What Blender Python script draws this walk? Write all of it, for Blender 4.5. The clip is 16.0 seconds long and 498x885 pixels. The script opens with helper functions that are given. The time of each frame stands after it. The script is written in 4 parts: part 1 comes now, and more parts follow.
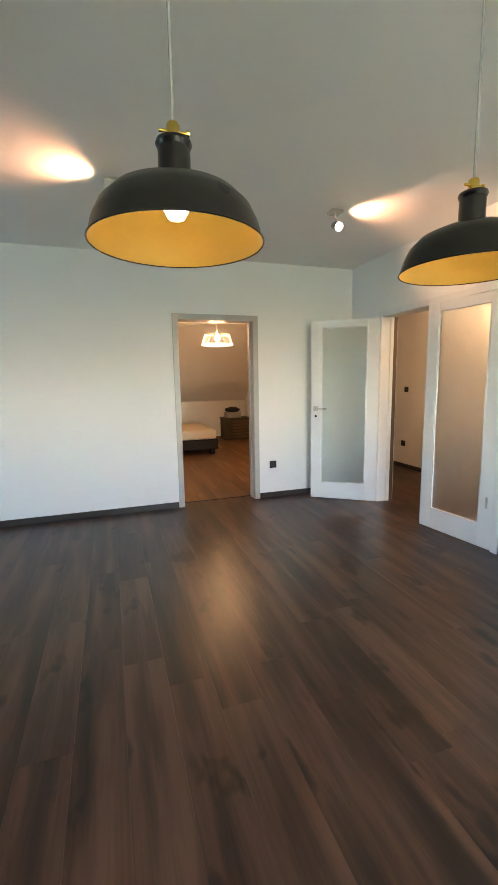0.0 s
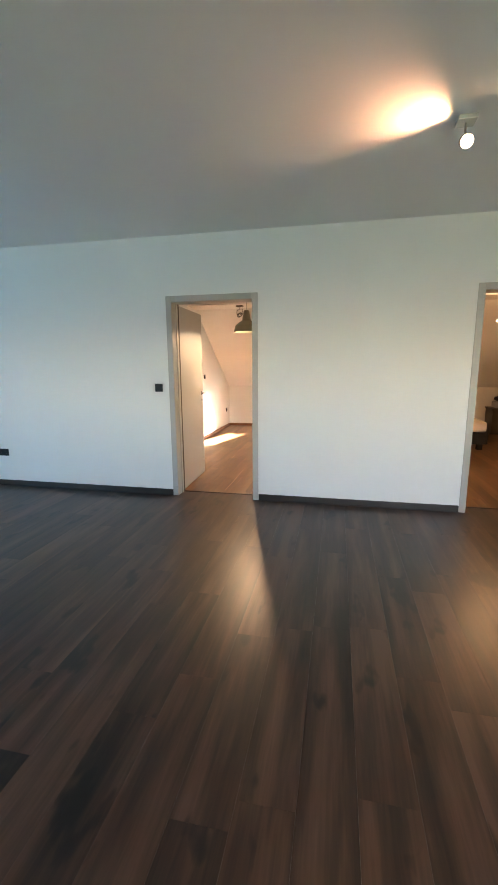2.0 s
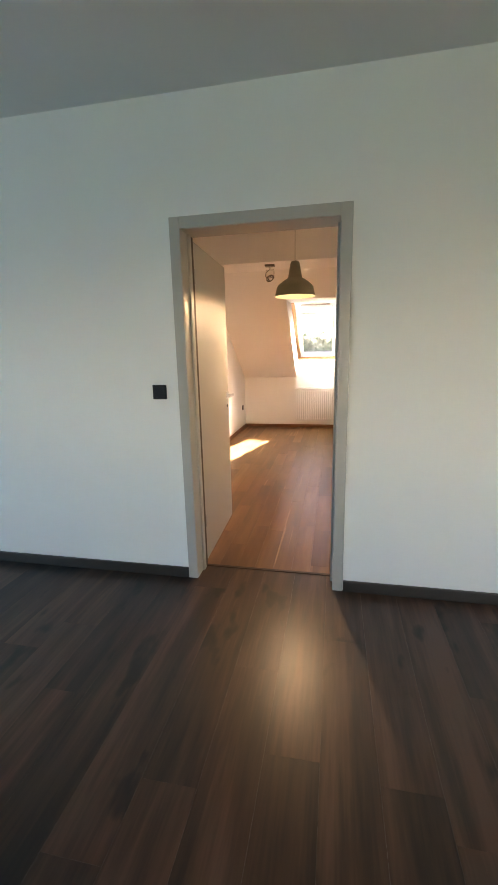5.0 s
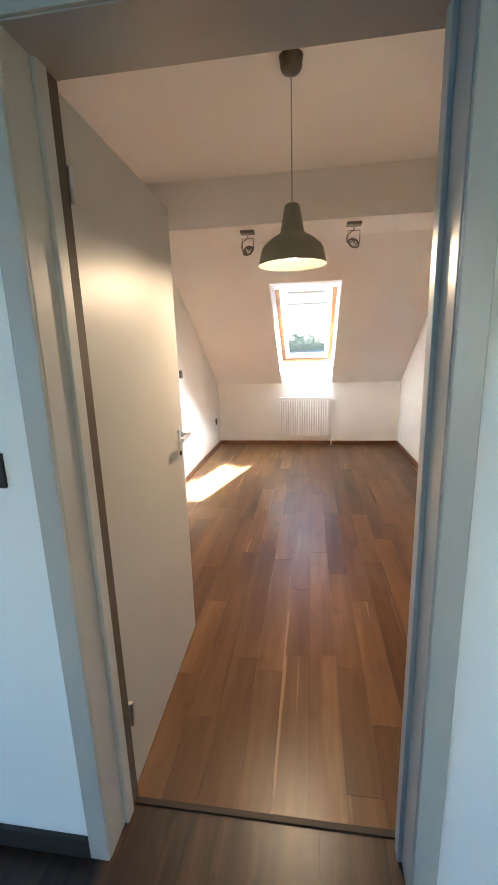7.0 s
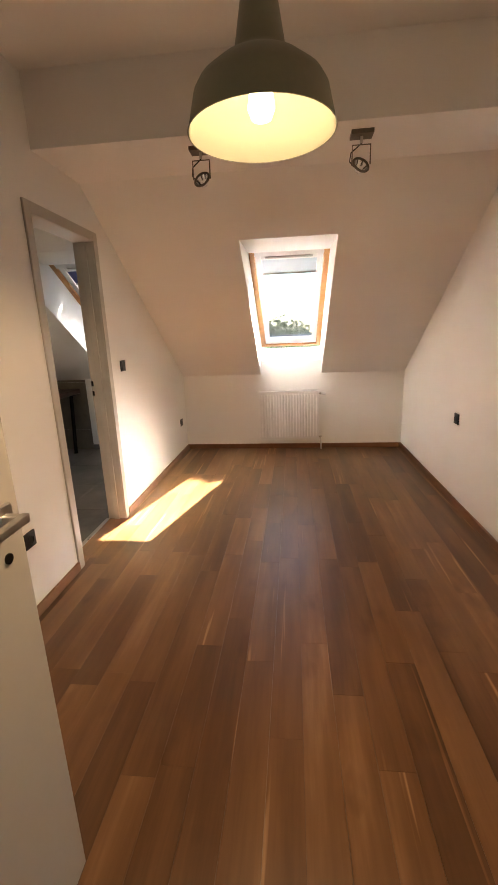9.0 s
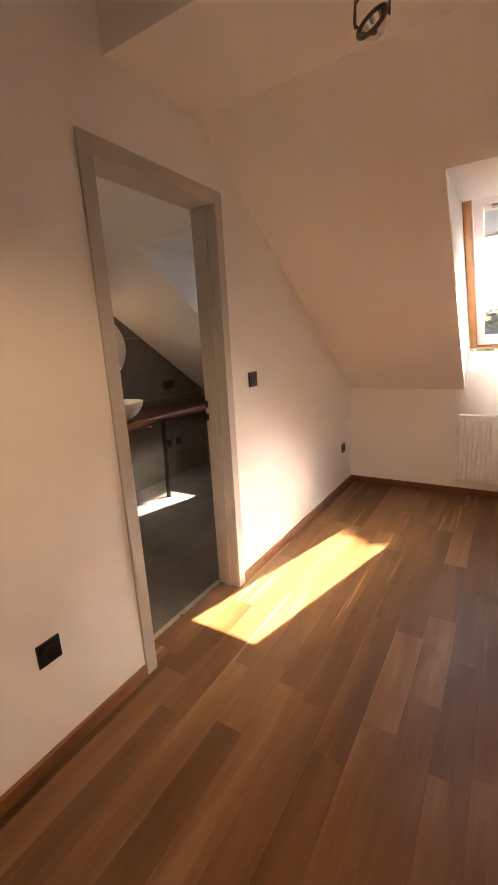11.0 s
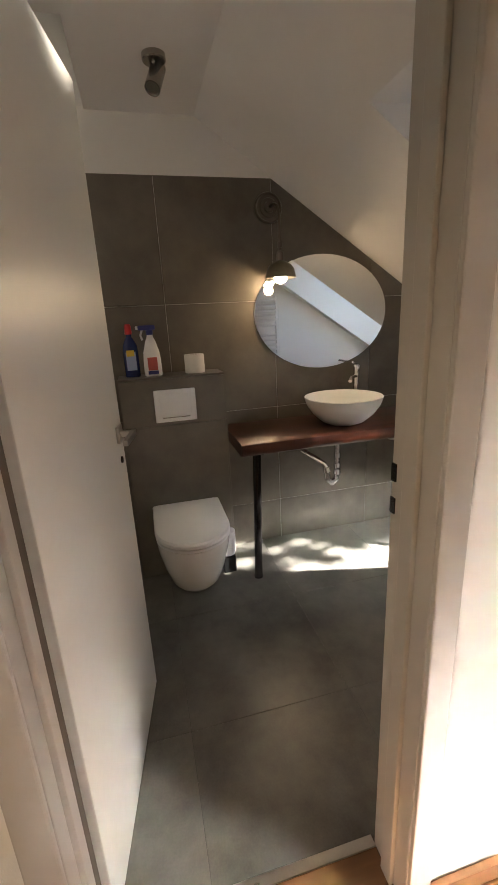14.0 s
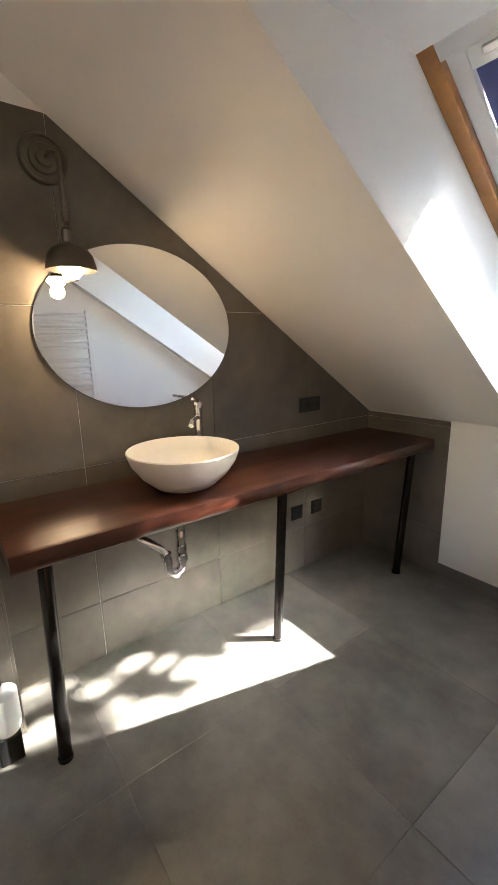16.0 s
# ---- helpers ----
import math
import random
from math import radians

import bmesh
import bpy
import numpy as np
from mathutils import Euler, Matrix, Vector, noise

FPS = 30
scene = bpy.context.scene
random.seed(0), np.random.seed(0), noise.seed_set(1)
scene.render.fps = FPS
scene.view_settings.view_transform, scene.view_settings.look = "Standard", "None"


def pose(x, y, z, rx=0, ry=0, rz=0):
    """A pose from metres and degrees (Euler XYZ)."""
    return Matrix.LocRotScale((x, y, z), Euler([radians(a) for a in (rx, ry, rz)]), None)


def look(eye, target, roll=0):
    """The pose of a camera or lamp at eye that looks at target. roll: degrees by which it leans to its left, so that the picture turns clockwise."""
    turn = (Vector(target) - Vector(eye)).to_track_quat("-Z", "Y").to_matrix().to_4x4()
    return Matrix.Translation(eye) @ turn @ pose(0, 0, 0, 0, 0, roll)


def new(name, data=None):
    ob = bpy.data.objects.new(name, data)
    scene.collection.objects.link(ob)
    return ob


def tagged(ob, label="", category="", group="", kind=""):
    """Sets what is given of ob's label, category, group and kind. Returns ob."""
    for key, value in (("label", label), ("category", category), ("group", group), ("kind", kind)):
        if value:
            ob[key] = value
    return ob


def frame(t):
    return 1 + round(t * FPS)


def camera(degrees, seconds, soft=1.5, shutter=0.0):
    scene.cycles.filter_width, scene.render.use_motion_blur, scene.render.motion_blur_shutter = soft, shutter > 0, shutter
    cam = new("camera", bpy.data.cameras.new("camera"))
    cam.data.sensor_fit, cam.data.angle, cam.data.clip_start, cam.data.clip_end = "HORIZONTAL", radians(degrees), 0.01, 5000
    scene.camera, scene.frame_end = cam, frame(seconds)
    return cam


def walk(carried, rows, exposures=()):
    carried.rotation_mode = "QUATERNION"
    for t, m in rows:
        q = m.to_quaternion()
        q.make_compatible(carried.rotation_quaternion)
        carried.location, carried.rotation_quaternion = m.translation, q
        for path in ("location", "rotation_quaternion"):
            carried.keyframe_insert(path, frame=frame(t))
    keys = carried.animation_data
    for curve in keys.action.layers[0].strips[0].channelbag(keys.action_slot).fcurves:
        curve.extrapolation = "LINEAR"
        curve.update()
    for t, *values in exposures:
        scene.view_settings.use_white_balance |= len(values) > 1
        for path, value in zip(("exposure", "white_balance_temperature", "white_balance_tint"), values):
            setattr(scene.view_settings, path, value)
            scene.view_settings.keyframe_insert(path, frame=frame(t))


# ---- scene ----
cam = camera(62.0, 16.0)
PATH = [
    (0, (1.776, -4.322, 1.367), (2.396, -2.444, 1.07), -1.0),
    (0.5, (1.723, -4.287, 1.373), (2.001, -2.332, 1.058), -0.9),
    (1, (1.581, -4.232, 1.347), (1.581, -2.258, 1.028), -0.8),
    (1.5, (1.392, -4.117, 1.358), (1.169, -2.157, 1.027), -0.5),
    (2, (1.259, -3.971, 1.39), (0.852, -2.049, 1.019), -0.4),
    (2.5, (1.125, -3.728, 1.41), (0.591, -1.84, 1.021), -1.1),
    (3, (0.966, -3.495, 1.397), (0.44, -1.61, 0.988), -0.2),
    (3.5, (0.824, -3.232, 1.431), (0.34, -1.341, 0.996), -1.3),
    (4, (0.669, -2.887, 1.406), (0.219, -0.989, 0.967), -1.7),
    (6.5, (0.224, -1.075, 1.369), (-0.101, 0.853, 0.95), -1.2),
    (7, (0.18, -0.733, 1.414), (-0.112, 1.195, 0.969), -1.8),
    (7.5, (0.121, -0.346, 1.387), (-0.027, 1.593, 0.921), -1.1),
    (8, (0.122, -0.103, 1.371), (0.043, 1.841, 0.904), -2.1),
    (8.5, (0.18, 0.152, 1.379), (0.036, 2.087, 0.893), -2.3),
    (9, (0.158, 0.363, 1.367), (-0.059, 2.286, 0.861), -2.2),
    (9.5, (0.091, 0.65, 1.379), (-0.231, 2.559, 0.876), -2.5),
    (10, (0.07, 0.932, 1.369), (-0.483, 2.785, 0.859), -3.1),
    (12.5, (-0.054, 2.264, 1.367), (-1.612, 3.431, 0.909), -2.7),
    (13, (-0.202, 2.471, 1.362), (-1.881, 3.434, 0.857), -3.3),
    (13.5, (-0.396, 2.668, 1.384), (-2.204, 3.338, 0.854), -2.8),
    (14, (-0.624, 2.794, 1.355), (-2.491, 3.247, 0.799), -3.0),
    (14.5, (-0.874, 2.878, 1.346), (-2.75, 3.319, 0.812), -4.0),
    (15, (-1.103, 3.005, 1.326), (-2.912, 3.700, 0.827), -3.0),
    (15.5, (-1.245, 3.115, 1.321), (-2.893, 4.134, 0.823), -1.8),
    (16, (-1.314, 3.135, 1.324), (-2.877, 4.292, 0.859), -1.2),
]
EXPOSURES = [(0.0, 5.15, 7200, 18), (2.5, 5.1, 7500, 18), (4.0, 5.0, 7900, 19), (6.5, 4.6, 6700, 13), (7.0, 4.85, 5900, 9), (8.0, 4.5, 5000, 3), (8.5, 4.35, 6500, 11), (9.0, 4.2, 7200, 16), (10.0, 4.05, 7900, 21), (12.5, 3.8, 7900, 29), (13.0, 3.8, 7500, 24), (13.5, 3.85, 6800, 16), (14.0, 4.1, 6500, 11), (14.5, 4.65, 6100, 7), (15.0, 5.2, 5600, 4), (15.5, 5.1, 5600, 5), (16.0, 4.8, 6500, 11)]
walk(cam, [(t, look(eye, target, roll)) for t, eye, target, roll in PATH], EXPOSURES)

# ---- build ----
# ---------- world, sun and daylight ----------
SUN_TO = Vector((0.63, 0.87, 1.0)).normalized()
world = bpy.data.worlds.new("world")
scene.world = world
world.use_nodes = True
wn = world.node_tree
sky = wn.nodes.new("ShaderNodeTexSky")
sky.sky_type = "NISHITA"
sky.sun_disc = False
sky.dust_density = 0.25
sky.sun_elevation = math.asin(SUN_TO.z)
sky.sun_rotation = math.atan2(SUN_TO.x, SUN_TO.y)
wn.links.new(sky.outputs["Color"], wn.nodes["Background"].inputs["Color"])
wn.nodes["Background"].inputs["Strength"].default_value = 0.12


LAMP_SHARE = 0.62  # strength of all lamps against the sun


def lamp(name, kind, energy, colour, m, **more):
    data = bpy.data.lights.new(name, kind)
    data.energy, data.color = energy * (1.0 if kind == "SUN" else LAMP_SHARE), colour
    for key, value in more.items():
        if key == "radius":
            data.shadow_soft_size = value
        elif key == "size":
            data.shape, data.size, data.size_y = "RECTANGLE", value[0], value[1]
        elif key == "cone":
            data.spot_size, data.spot_blend = radians(value[0]), value[1]
        elif key == "angle":
            data.angle = radians(value)
    ob = new(name, data)
    ob.matrix_world = m
    return ob


lamp("sun", "SUN", 5.0, (1.0, 0.97, 0.92), look(SUN_TO * 30, (0, 0, 0)), angle=0.5)
# daylight at the two living room windows
lamp("sky_light_left", "AREA", 2.2, (0.08, 0.52, 1.0), look((-4.25, -3.35, 1.35), (-1.5, 0, 0.9)), size=(0.9, 0.8))
lamp("sky_light_back", "AREA", 1.55, (1.0, 0.93, 0.88), look((2.9, -6.95, 1.4), (3.0, 0, 1.2)), size=(2.0, 1.3))


# ---------- materials ----------
def nodes_of(name, rough, metal=0.0):
    m = bpy.data.materials.new(name)
    m.use_nodes = True
    nt = m.node_tree
    b = nt.nodes["Principled BSDF"]
    b.inputs["Roughness"].default_value = rough
    b.inputs["Metallic"].default_value = metal
    return m, nt, b


def noise_of(nt, vec, scale, detail=4.0, rough=0.55):
    n = nt.nodes.new("ShaderNodeTexNoise")
    n.inputs["Scale"].default_value = scale
    n.inputs["Detail"].default_value = detail
    n.inputs["Roughness"].default_value = rough
    if vec is not None:
        nt.links.new(vec, n.inputs["Vector"])
    return n.outputs["Fac"]


def ramp_of(nt, fac, stops):
    r = nt.nodes.new("ShaderNodeValToRGB")
    e = r.color_ramp.elements
    while len(e) < len(stops):
        e.new(0.5)
    for el, (p, c) in zip(e, stops):
        el.position, el.color = p, (*c, 1)
    nt.links.new(fac, r.inputs["Fac"])
    return r.outputs["Color"]


def math_of(nt, op, a, b):
    n = nt.nodes.new("ShaderNodeMath")
    n.operation = op
    for i, v in enumerate((a, b)):
        if isinstance(v, (int, float)):
            n.inputs[i].default_value = v
        else:
            nt.links.new(v, n.inputs[i])
    return n.outputs[0]


def bump_of(nt, b, height, strength, distance=0.01):
    n = nt.nodes.new("ShaderNodeBump")
    n.inputs["Strength"].default_value = strength
    n.inputs["Distance"].default_value = distance
    nt.links.new(height, n.inputs["Height"])
    nt.links.new(n.outputs["Normal"], b.inputs["Normal"])


def shade(c, k):
    return tuple(min(1.0, v * k) for v in c)


def plain(name, col, rough=0.5, metal=0.0, var=0.10, scale=6.0, fine=90.0, bump=0.08, dist=0.002, rvar=0.12):
    """Two scales of variation round one colour, with fine relief."""
    m, nt, b = nodes_of(name, rough, metal)
    co = nt.nodes.new("ShaderNodeTexCoord").outputs["Object"]
    big, small = noise_of(nt, co, scale, 5), noise_of(nt, co, fine, 3)
    mix = math_of(nt, "ADD", math_of(nt, "MULTIPLY", big, 0.75), math_of(nt, "MULTIPLY", small, 0.25))
    nt.links.new(ramp_of(nt, mix, [(0.3, shade(col, 1 - var)), (0.7, shade(col, 1 + var))]), b.inputs["Base Color"])
    nt.links.new(math_of(nt, "ADD", math_of(nt, "MULTIPLY", big, rvar), rough - rvar / 2), b.inputs["Roughness"])
    if bump:
        bump_of(nt, b, small, bump, dist)
    return m


def planks(name, stops, rough, seed_scale, spread, grain=1.0, knots=0.0, sap=0.0):
    """Floor boards: grain along the local y axis, each board of its own tone."""
    m, nt, b = nodes_of(name, rough)
    co = nt.nodes.new("ShaderNodeTexCoord").outputs["Object"]
    info = nt.nodes.new("ShaderNodeObjectInfo").outputs["Random"]
    shift = nt.nodes.new("ShaderNodeCombineXYZ")
    nt.links.new(math_of(nt, "MULTIPLY", info, 37.0), shift.inputs["X"])
    nt.links.new(math_of(nt, "MULTIPLY", info, 91.0), shift.inputs["Y"])
    add = nt.nodes.new("ShaderNodeVectorMath")
    nt.links.new(co, add.inputs[0])
    nt.links.new(shift.outputs[0], add.inputs[1])

    def stretched(sx, sy):
        mp = nt.nodes.new("ShaderNodeMapping")
        mp.inputs["Scale"].default_value = (sx, sy, 1)
        nt.links.new(add.outputs[0], mp.inputs["Vector"])
        return mp.outputs[0]
    broad = noise_of(nt, stretched(9 * grain, 0.9), 1.0, 4)
    fine = noise_of(nt, stretched(70 * grain, 3.0), 1.0, 5, 0.65)
    spots = noise_of(nt, stretched(5.0, 2.2), 1.0, 3)
    tone = math_of(nt, "ADD", math_of(nt, "MULTIPLY", broad, 0.68), math_of(nt, "MULTIPLY", fine, 0.17))
    tone = math_of(nt, "ADD", tone, math_of(nt, "MULTIPLY", math_of(nt, "SUBTRACT", info, 0.35), spread))
    if knots:
        dark = nt.nodes.new("ShaderNodeMapRange")
        dark.inputs["From Min"].default_value, dark.inputs["From Max"].default_value = 0.60, 0.78
        dark.inputs["To Min"].default_value, dark.inputs["To Max"].default_value = 0.0, knots
        nt.links.new(spots, dark.inputs["Value"])
        tone = math_of(nt, "SUBTRACT", tone, dark.outputs[0])
    if sap:
        pale = nt.nodes.new("ShaderNodeMapRange")
        pale.inputs["From Min"].default_value, pale.inputs["From Max"].default_value = 0.63, 0.70
        pale.inputs["To Min"].default_value, pale.inputs["To Max"].default_value = 0.0, sap
        nt.links.new(noise_of(nt, stretched(16.0, 0.45), 1.0, 3), pale.inputs["Value"])
        tone = math_of(nt, "ADD", tone, pale.outputs[0])
    nt.links.new(ramp_of(nt, tone, stops), b.inputs["Base Color"])
    nt.links.new(math_of(nt, "ADD", math_of(nt, "MULTIPLY", fine, 0.16), rough - 0.08), b.inputs["Roughness"])
    bump_of(nt, b, fine, 0.05, 0.001)
    return m


def concrete(name, dark, light, rough):
    """Concrete-look porcelain: clouds, stains and fine grain, each tile of its own tone."""
    m, nt, b = nodes_of(name, rough)
    co = nt.nodes.new("ShaderNodeNewGeometry").outputs["Position"]
    info = nt.nodes.new("ShaderNodeObjectInfo").outputs["Random"]
    big, mid, small = noise_of(nt, co, 1.7, 5, 0.6), noise_of(nt, co, 6.0, 6, 0.65), noise_of(nt, co, 160.0, 2)
    tone = math_of(nt, "ADD", math_of(nt, "MULTIPLY", big, 0.55), math_of(nt, "MULTIPLY", mid, 0.35))
    tone = math_of(nt, "ADD", tone, math_of(nt, "MULTIPLY", small, 0.08))
    tone = math_of(nt, "ADD", tone, math_of(nt, "MULTIPLY", math_of(nt, "SUBTRACT", info, 0.5), 0.10))
    nt.links.new(ramp_of(nt, tone, [(0.34, dark), (0.66, light)]), b.inputs["Base Color"])
    nt.links.new(math_of(nt, "ADD", math_of(nt, "MULTIPLY", mid, 0.2), rough - 0.1), b.inputs["Roughness"])
    bump_of(nt, b, small, 0.05, 0.001)
    return m


def glowing(name, col, strength):
    m, nt, b = nodes_of(name, 0.4)
    b.inputs["Base Color"].default_value = (*col, 1)
    b.inputs["Emission Color"].default_value = (*col, 1)
    b.inputs["Emission Strength"].default_value = strength * LAMP_SHARE
    return m


def glass(name, col, rough):
    m, nt, b = nodes_of(name, rough)
    b.inputs["Base Color"].default_value = (*col, 1)
    b.inputs["Transmission Weight"].default_value = 1.0
    b.inputs["IOR"].default_value = 1.45
    return m


WALL = plain("wall_paint", (0.85, 0.84, 0.81), 0.85, var=0.02, scale=1.3, fine=260, bump=0.25, dist=0.0015)
CEIL = plain("ceiling_paint", (0.85, 0.84, 0.82), 0.9, var=0.02, scale=1.1, fine=220, bump=0.2, dist=0.0015)
DOORWHITE = plain("white_door_lacquer", (0.78, 0.78, 0.76), 0.32, var=0.02, scale=3, fine=60, bump=0.03)
TRIM = plain("door_lacquer", (0.46, 0.44, 0.40), 0.36, var=0.03, scale=3, fine=60, bump=0.03)
# one leaf lacquer in two tones; this copy is lightened for bathroom daylight
LEAF_LIT = plain("lit_leaf_lacquer", (0.66, 0.65, 0.60), 0.36, var=0.03, scale=2, fine=40, bump=0.03)
# the same lacquer with the bedroom leaf's shade put into the colour
LEAF_SHADED = plain("shaded_leaf_lacquer", (0.44, 0.42, 0.375), 0.42, var=0.03, scale=2, fine=40, bump=0.03)
LAMINATE = planks("dark_laminate", [(0.24, (0.004, 0.0022, 0.0018)), (0.345, (0.016, 0.0080, 0.0058)), (0.445, (0.046, 0.0215, 0.0138)), (0.57, (0.106, 0.053, 0.034))], 0.34, 1, 0.11, 1.05, 0.46)
PARQUET = planks("oiled_wood_boards", [(0.18, (0.044, 0.018, 0.0045)), (0.38, (0.112, 0.049, 0.0160)), (0.58, (0.195, 0.094, 0.036)), (0.80, (0.36, 0.205, 0.100))], 0.34, 2, 0.23, 0.9, 0.20, 0.55)
TILE = concrete("concrete_tile", (0.085, 0.074, 0.058), (0.200, 0.176, 0.142), 0.42)
FLOORTILE = concrete("concrete_floor_tile", (0.062, 0.057, 0.048), (0.215, 0.200, 0.170), 0.36)
GROUT = plain("grey_grout", (0.105, 0.098, 0.085), 0.9)
SUBFLOOR = plain("dark_joint", (0.03, 0.018, 0.012), 0.8)
BASE_DARK = plain("dark_skirting", (0.035, 0.028, 0.024), 0.45, var=0.2)
BASE_WOOD = plain("brown_skirting", (0.20, 0.085, 0.032), 0.4, var=0.2, scale=9)
THRESH = plain("dark_threshold_wood", (0.030, 0.014, 0.007), 0.5, var=0.2)
BASE_GREY = plain("grey_skirting", (0.13, 0.12, 0.11), 0.5)
# brown of the strip that paints shade into the door rebates
REBATE_SHADE = plain("rebate_shade_brown", (0.09, 0.065, 0.045), 0.7)
BLACK = plain("black_plastic", (0.012, 0.012, 0.012), 0.35, bump=0.0)
BLACKSTEEL = plain("black_steel", (0.018, 0.016, 0.015), 0.22, 0.6)
LAMPBLACK = plain("black_lacquer", (0.010, 0.009, 0.008), 0.26, bump=0.02)
GOLD = plain("gold_paint", (0.40, 0.235, 0.035), 0.40, 0.35, var=0.06)
BRASS = plain("polished_brass", (0.80, 0.55, 0.12), 0.25, 1.0)
CHROME = plain("chrome", (0.80, 0.80, 0.80), 0.10, 1.0, var=0.02, bump=0.0, rvar=0.04)
STEEL = plain("brushed_steel", (0.55, 0.53, 0.50), 0.30, 1.0, fine=200)
SATIN = plain("satin_steel", (0.36, 0.34, 0.315), 0.24, 1.0, fine=200)
PEWTER = plain("aged_pewter", (0.155, 0.135, 0.112), 0.32, 0.85, var=0.25)
SAGE = plain("sage_enamel", (0.20, 0.20, 0.145), 0.45, var=0.10)
CREAM = plain("cream_enamel", (0.60, 0.56, 0.40), 0.5, var=0.02)
CERAMIC = plain("white_ceramic", (0.83, 0.81, 0.77), 0.12, var=0.01, bump=0.0, rvar=0.04)
MATTCERAMIC = plain("matt_ceramic", (0.80, 0.77, 0.71), 0.35, var=0.02, bump=0.0)
WHITEMETAL = plain("white_enamel", (0.80, 0.79, 0.77), 0.30, var=0.02)
WHITEPLASTIC = plain("white_plastic", (0.80, 0.80, 0.79), 0.35, var=0.02)
PINE = plain("varnished_pine", (0.50, 0.23, 0.07), 0.35, var=0.25, scale=9)
BLINDWHITE = plain("white_blind", (0.50, 0.60, 0.68), 0.9, var=0.02)
BLINDBLUE = plain("blue_blind", (0.10, 0.11, 0.26), 0.9, var=0.06)
SLAB = planks("dark_walnut_slab", [(0.20, (0.006, 0.002, 0.0012)), (0.40, (0.030, 0.0075, 0.0035)), (0.58, (0.074, 0.020, 0.0085)), (0.80, (0.15, 0.047, 0.021))], 0.32, 3, 0.0, 1.4, 0.25)
MIRROR, _n, _b = nodes_of("mirror_silver", 0.0, 1.0)
_b.inputs["Base Color"].default_value = (0.93, 0.94, 0.94, 1)
# tinted dark only to tone down the bright sky seen through the panes
DIMGLASS = glass("sky_dimming_glass", (0.135, 0.148, 0.152), 0.0)
FROST = glass("frosted_glass", (0.90, 0.93, 0.91), 0.55)
WARM = glowing("warm_filament", (1.0, 0.85, 0.60), 2.5)
COOL = glowing("neutral_filament", (1.0, 0.95, 0.86), 2.4)
SPOTGLOW = glowing("spot_filament", (1.0, 0.72, 0.42), 2.5)
MATTRESS = plain("cream_mattress", (0.66, 0.55, 0.42), 0.9, var=0.05, fine=150)
BEDBASE = plain("dark_bed_cloth", (0.016, 0.014, 0.013), 0.9)
DRESSER = plain("dark_olive_wood", (0.050, 0.042, 0.026), 0.5, var=0.2)
BAGCLOTH = plain("black_cloth", (0.014, 0.013, 0.014), 0.9)
GREYCLOTH = plain("grey_cloth", (0.42, 0.42, 0.40), 0.9)
BROWNWOOD = plain("brown_cabinet_wood", (0.13, 0.07, 0.035), 0.5, var=0.2)
BARK = plain("tree_bark", (0.09, 0.065, 0.045), 0.9, var=0.3, bump=0.6, dist=0.02)
GRASS = plain("meadow", (0.06, 0.10, 0.03), 0.95, var=0.35, scale=0.3, fine=8)
PLASTER = plain("outer_plaster", (0.55, 0.52, 0.47), 0.9, var=0.08)
PAPER = plain("tissue_paper", (0.80, 0.78, 0.74), 0.95, var=0.04, fine=120, bump=0.3)
BLUEPLASTIC = plain("blue_plastic", (0.03, 0.04, 0.22), 0.35)
NAVY = plain("navy_liquid_bottle", (0.015, 0.025, 0.11), 0.18)
REDPLASTIC = plain("red_plastic", (0.45, 0.015, 0.02), 0.35)
YELLOWPRINT = plain("yellow_print", (0.70, 0.48, 0.05), 0.5)
PALEPRINT = plain("pale_blue_print", (0.35, 0.42, 0.62), 0.5)
REDPRINT = plain("red_print", (0.52, 0.10, 0.08), 0.5)
LEAFGREEN, _n, _b = nodes_of("tree_leaf", 0.6)
_i = _n.nodes.new("ShaderNodeNewGeometry").outputs["Random Per Island"]
_n.links.new(ramp_of(_n, _i, [(0.0, (0.035, 0.070, 0.018)), (1.0, (0.10, 0.15, 0.045))]), _b.inputs["Base Color"])


# ---------- mesh helpers ----------
def finish(name, bm, material, smooth=False):
    bmesh.ops.recalc_face_normals(bm, faces=bm.faces)
    me = bpy.data.meshes.new(name)
    bm.to_mesh(me)
    bm.free()
    me.materials.append(material)
    if smooth:
        for p in me.polygons:
            p.use_smooth = True
        me.set_sharp_from_angle(angle=radians(38))
    return me


def part(name, bm, material, parent, label="", smooth=False):
    ob = new(name, finish(name, bm, material, smooth))
    ob.parent = parent
    return tagged(ob, label) if label else ob


def thing(name, label, category, m, group=""):
    ob = new(name)
    ob.matrix_basis = m
    return tagged(ob, label, category, group)


def solid(name, bm, material, label="", smooth=False):
    return tagged(new(name, finish(name, bm, material, smooth)), label, kind="structure")


def block(lo, hi, bev=0.0, bm=None, seg=2):
    out = bm or bmesh.new()
    b = bmesh.new()
    bmesh.ops.create_cube(b, size=1)
    for v in b.verts:
        v.co = [lo[i] + (hi[i] - lo[i]) * (v.co[i] + 0.5) for i in range(3)]
    if bev:
        bmesh.ops.bevel(b, geom=b.edges[:], offset=bev, segments=seg, affect="EDGES", profile=0.6)
    merge(out, b)
    return out


def merge(out, b, m=None):
    if m is not None:
        bmesh.ops.transform(b, matrix=m, verts=b.verts)
    me = bpy.data.meshes.new("tmp")
    b.to_mesh(me)
    b.free()
    out.from_mesh(me)
    bpy.data.meshes.remove(me)
    return out


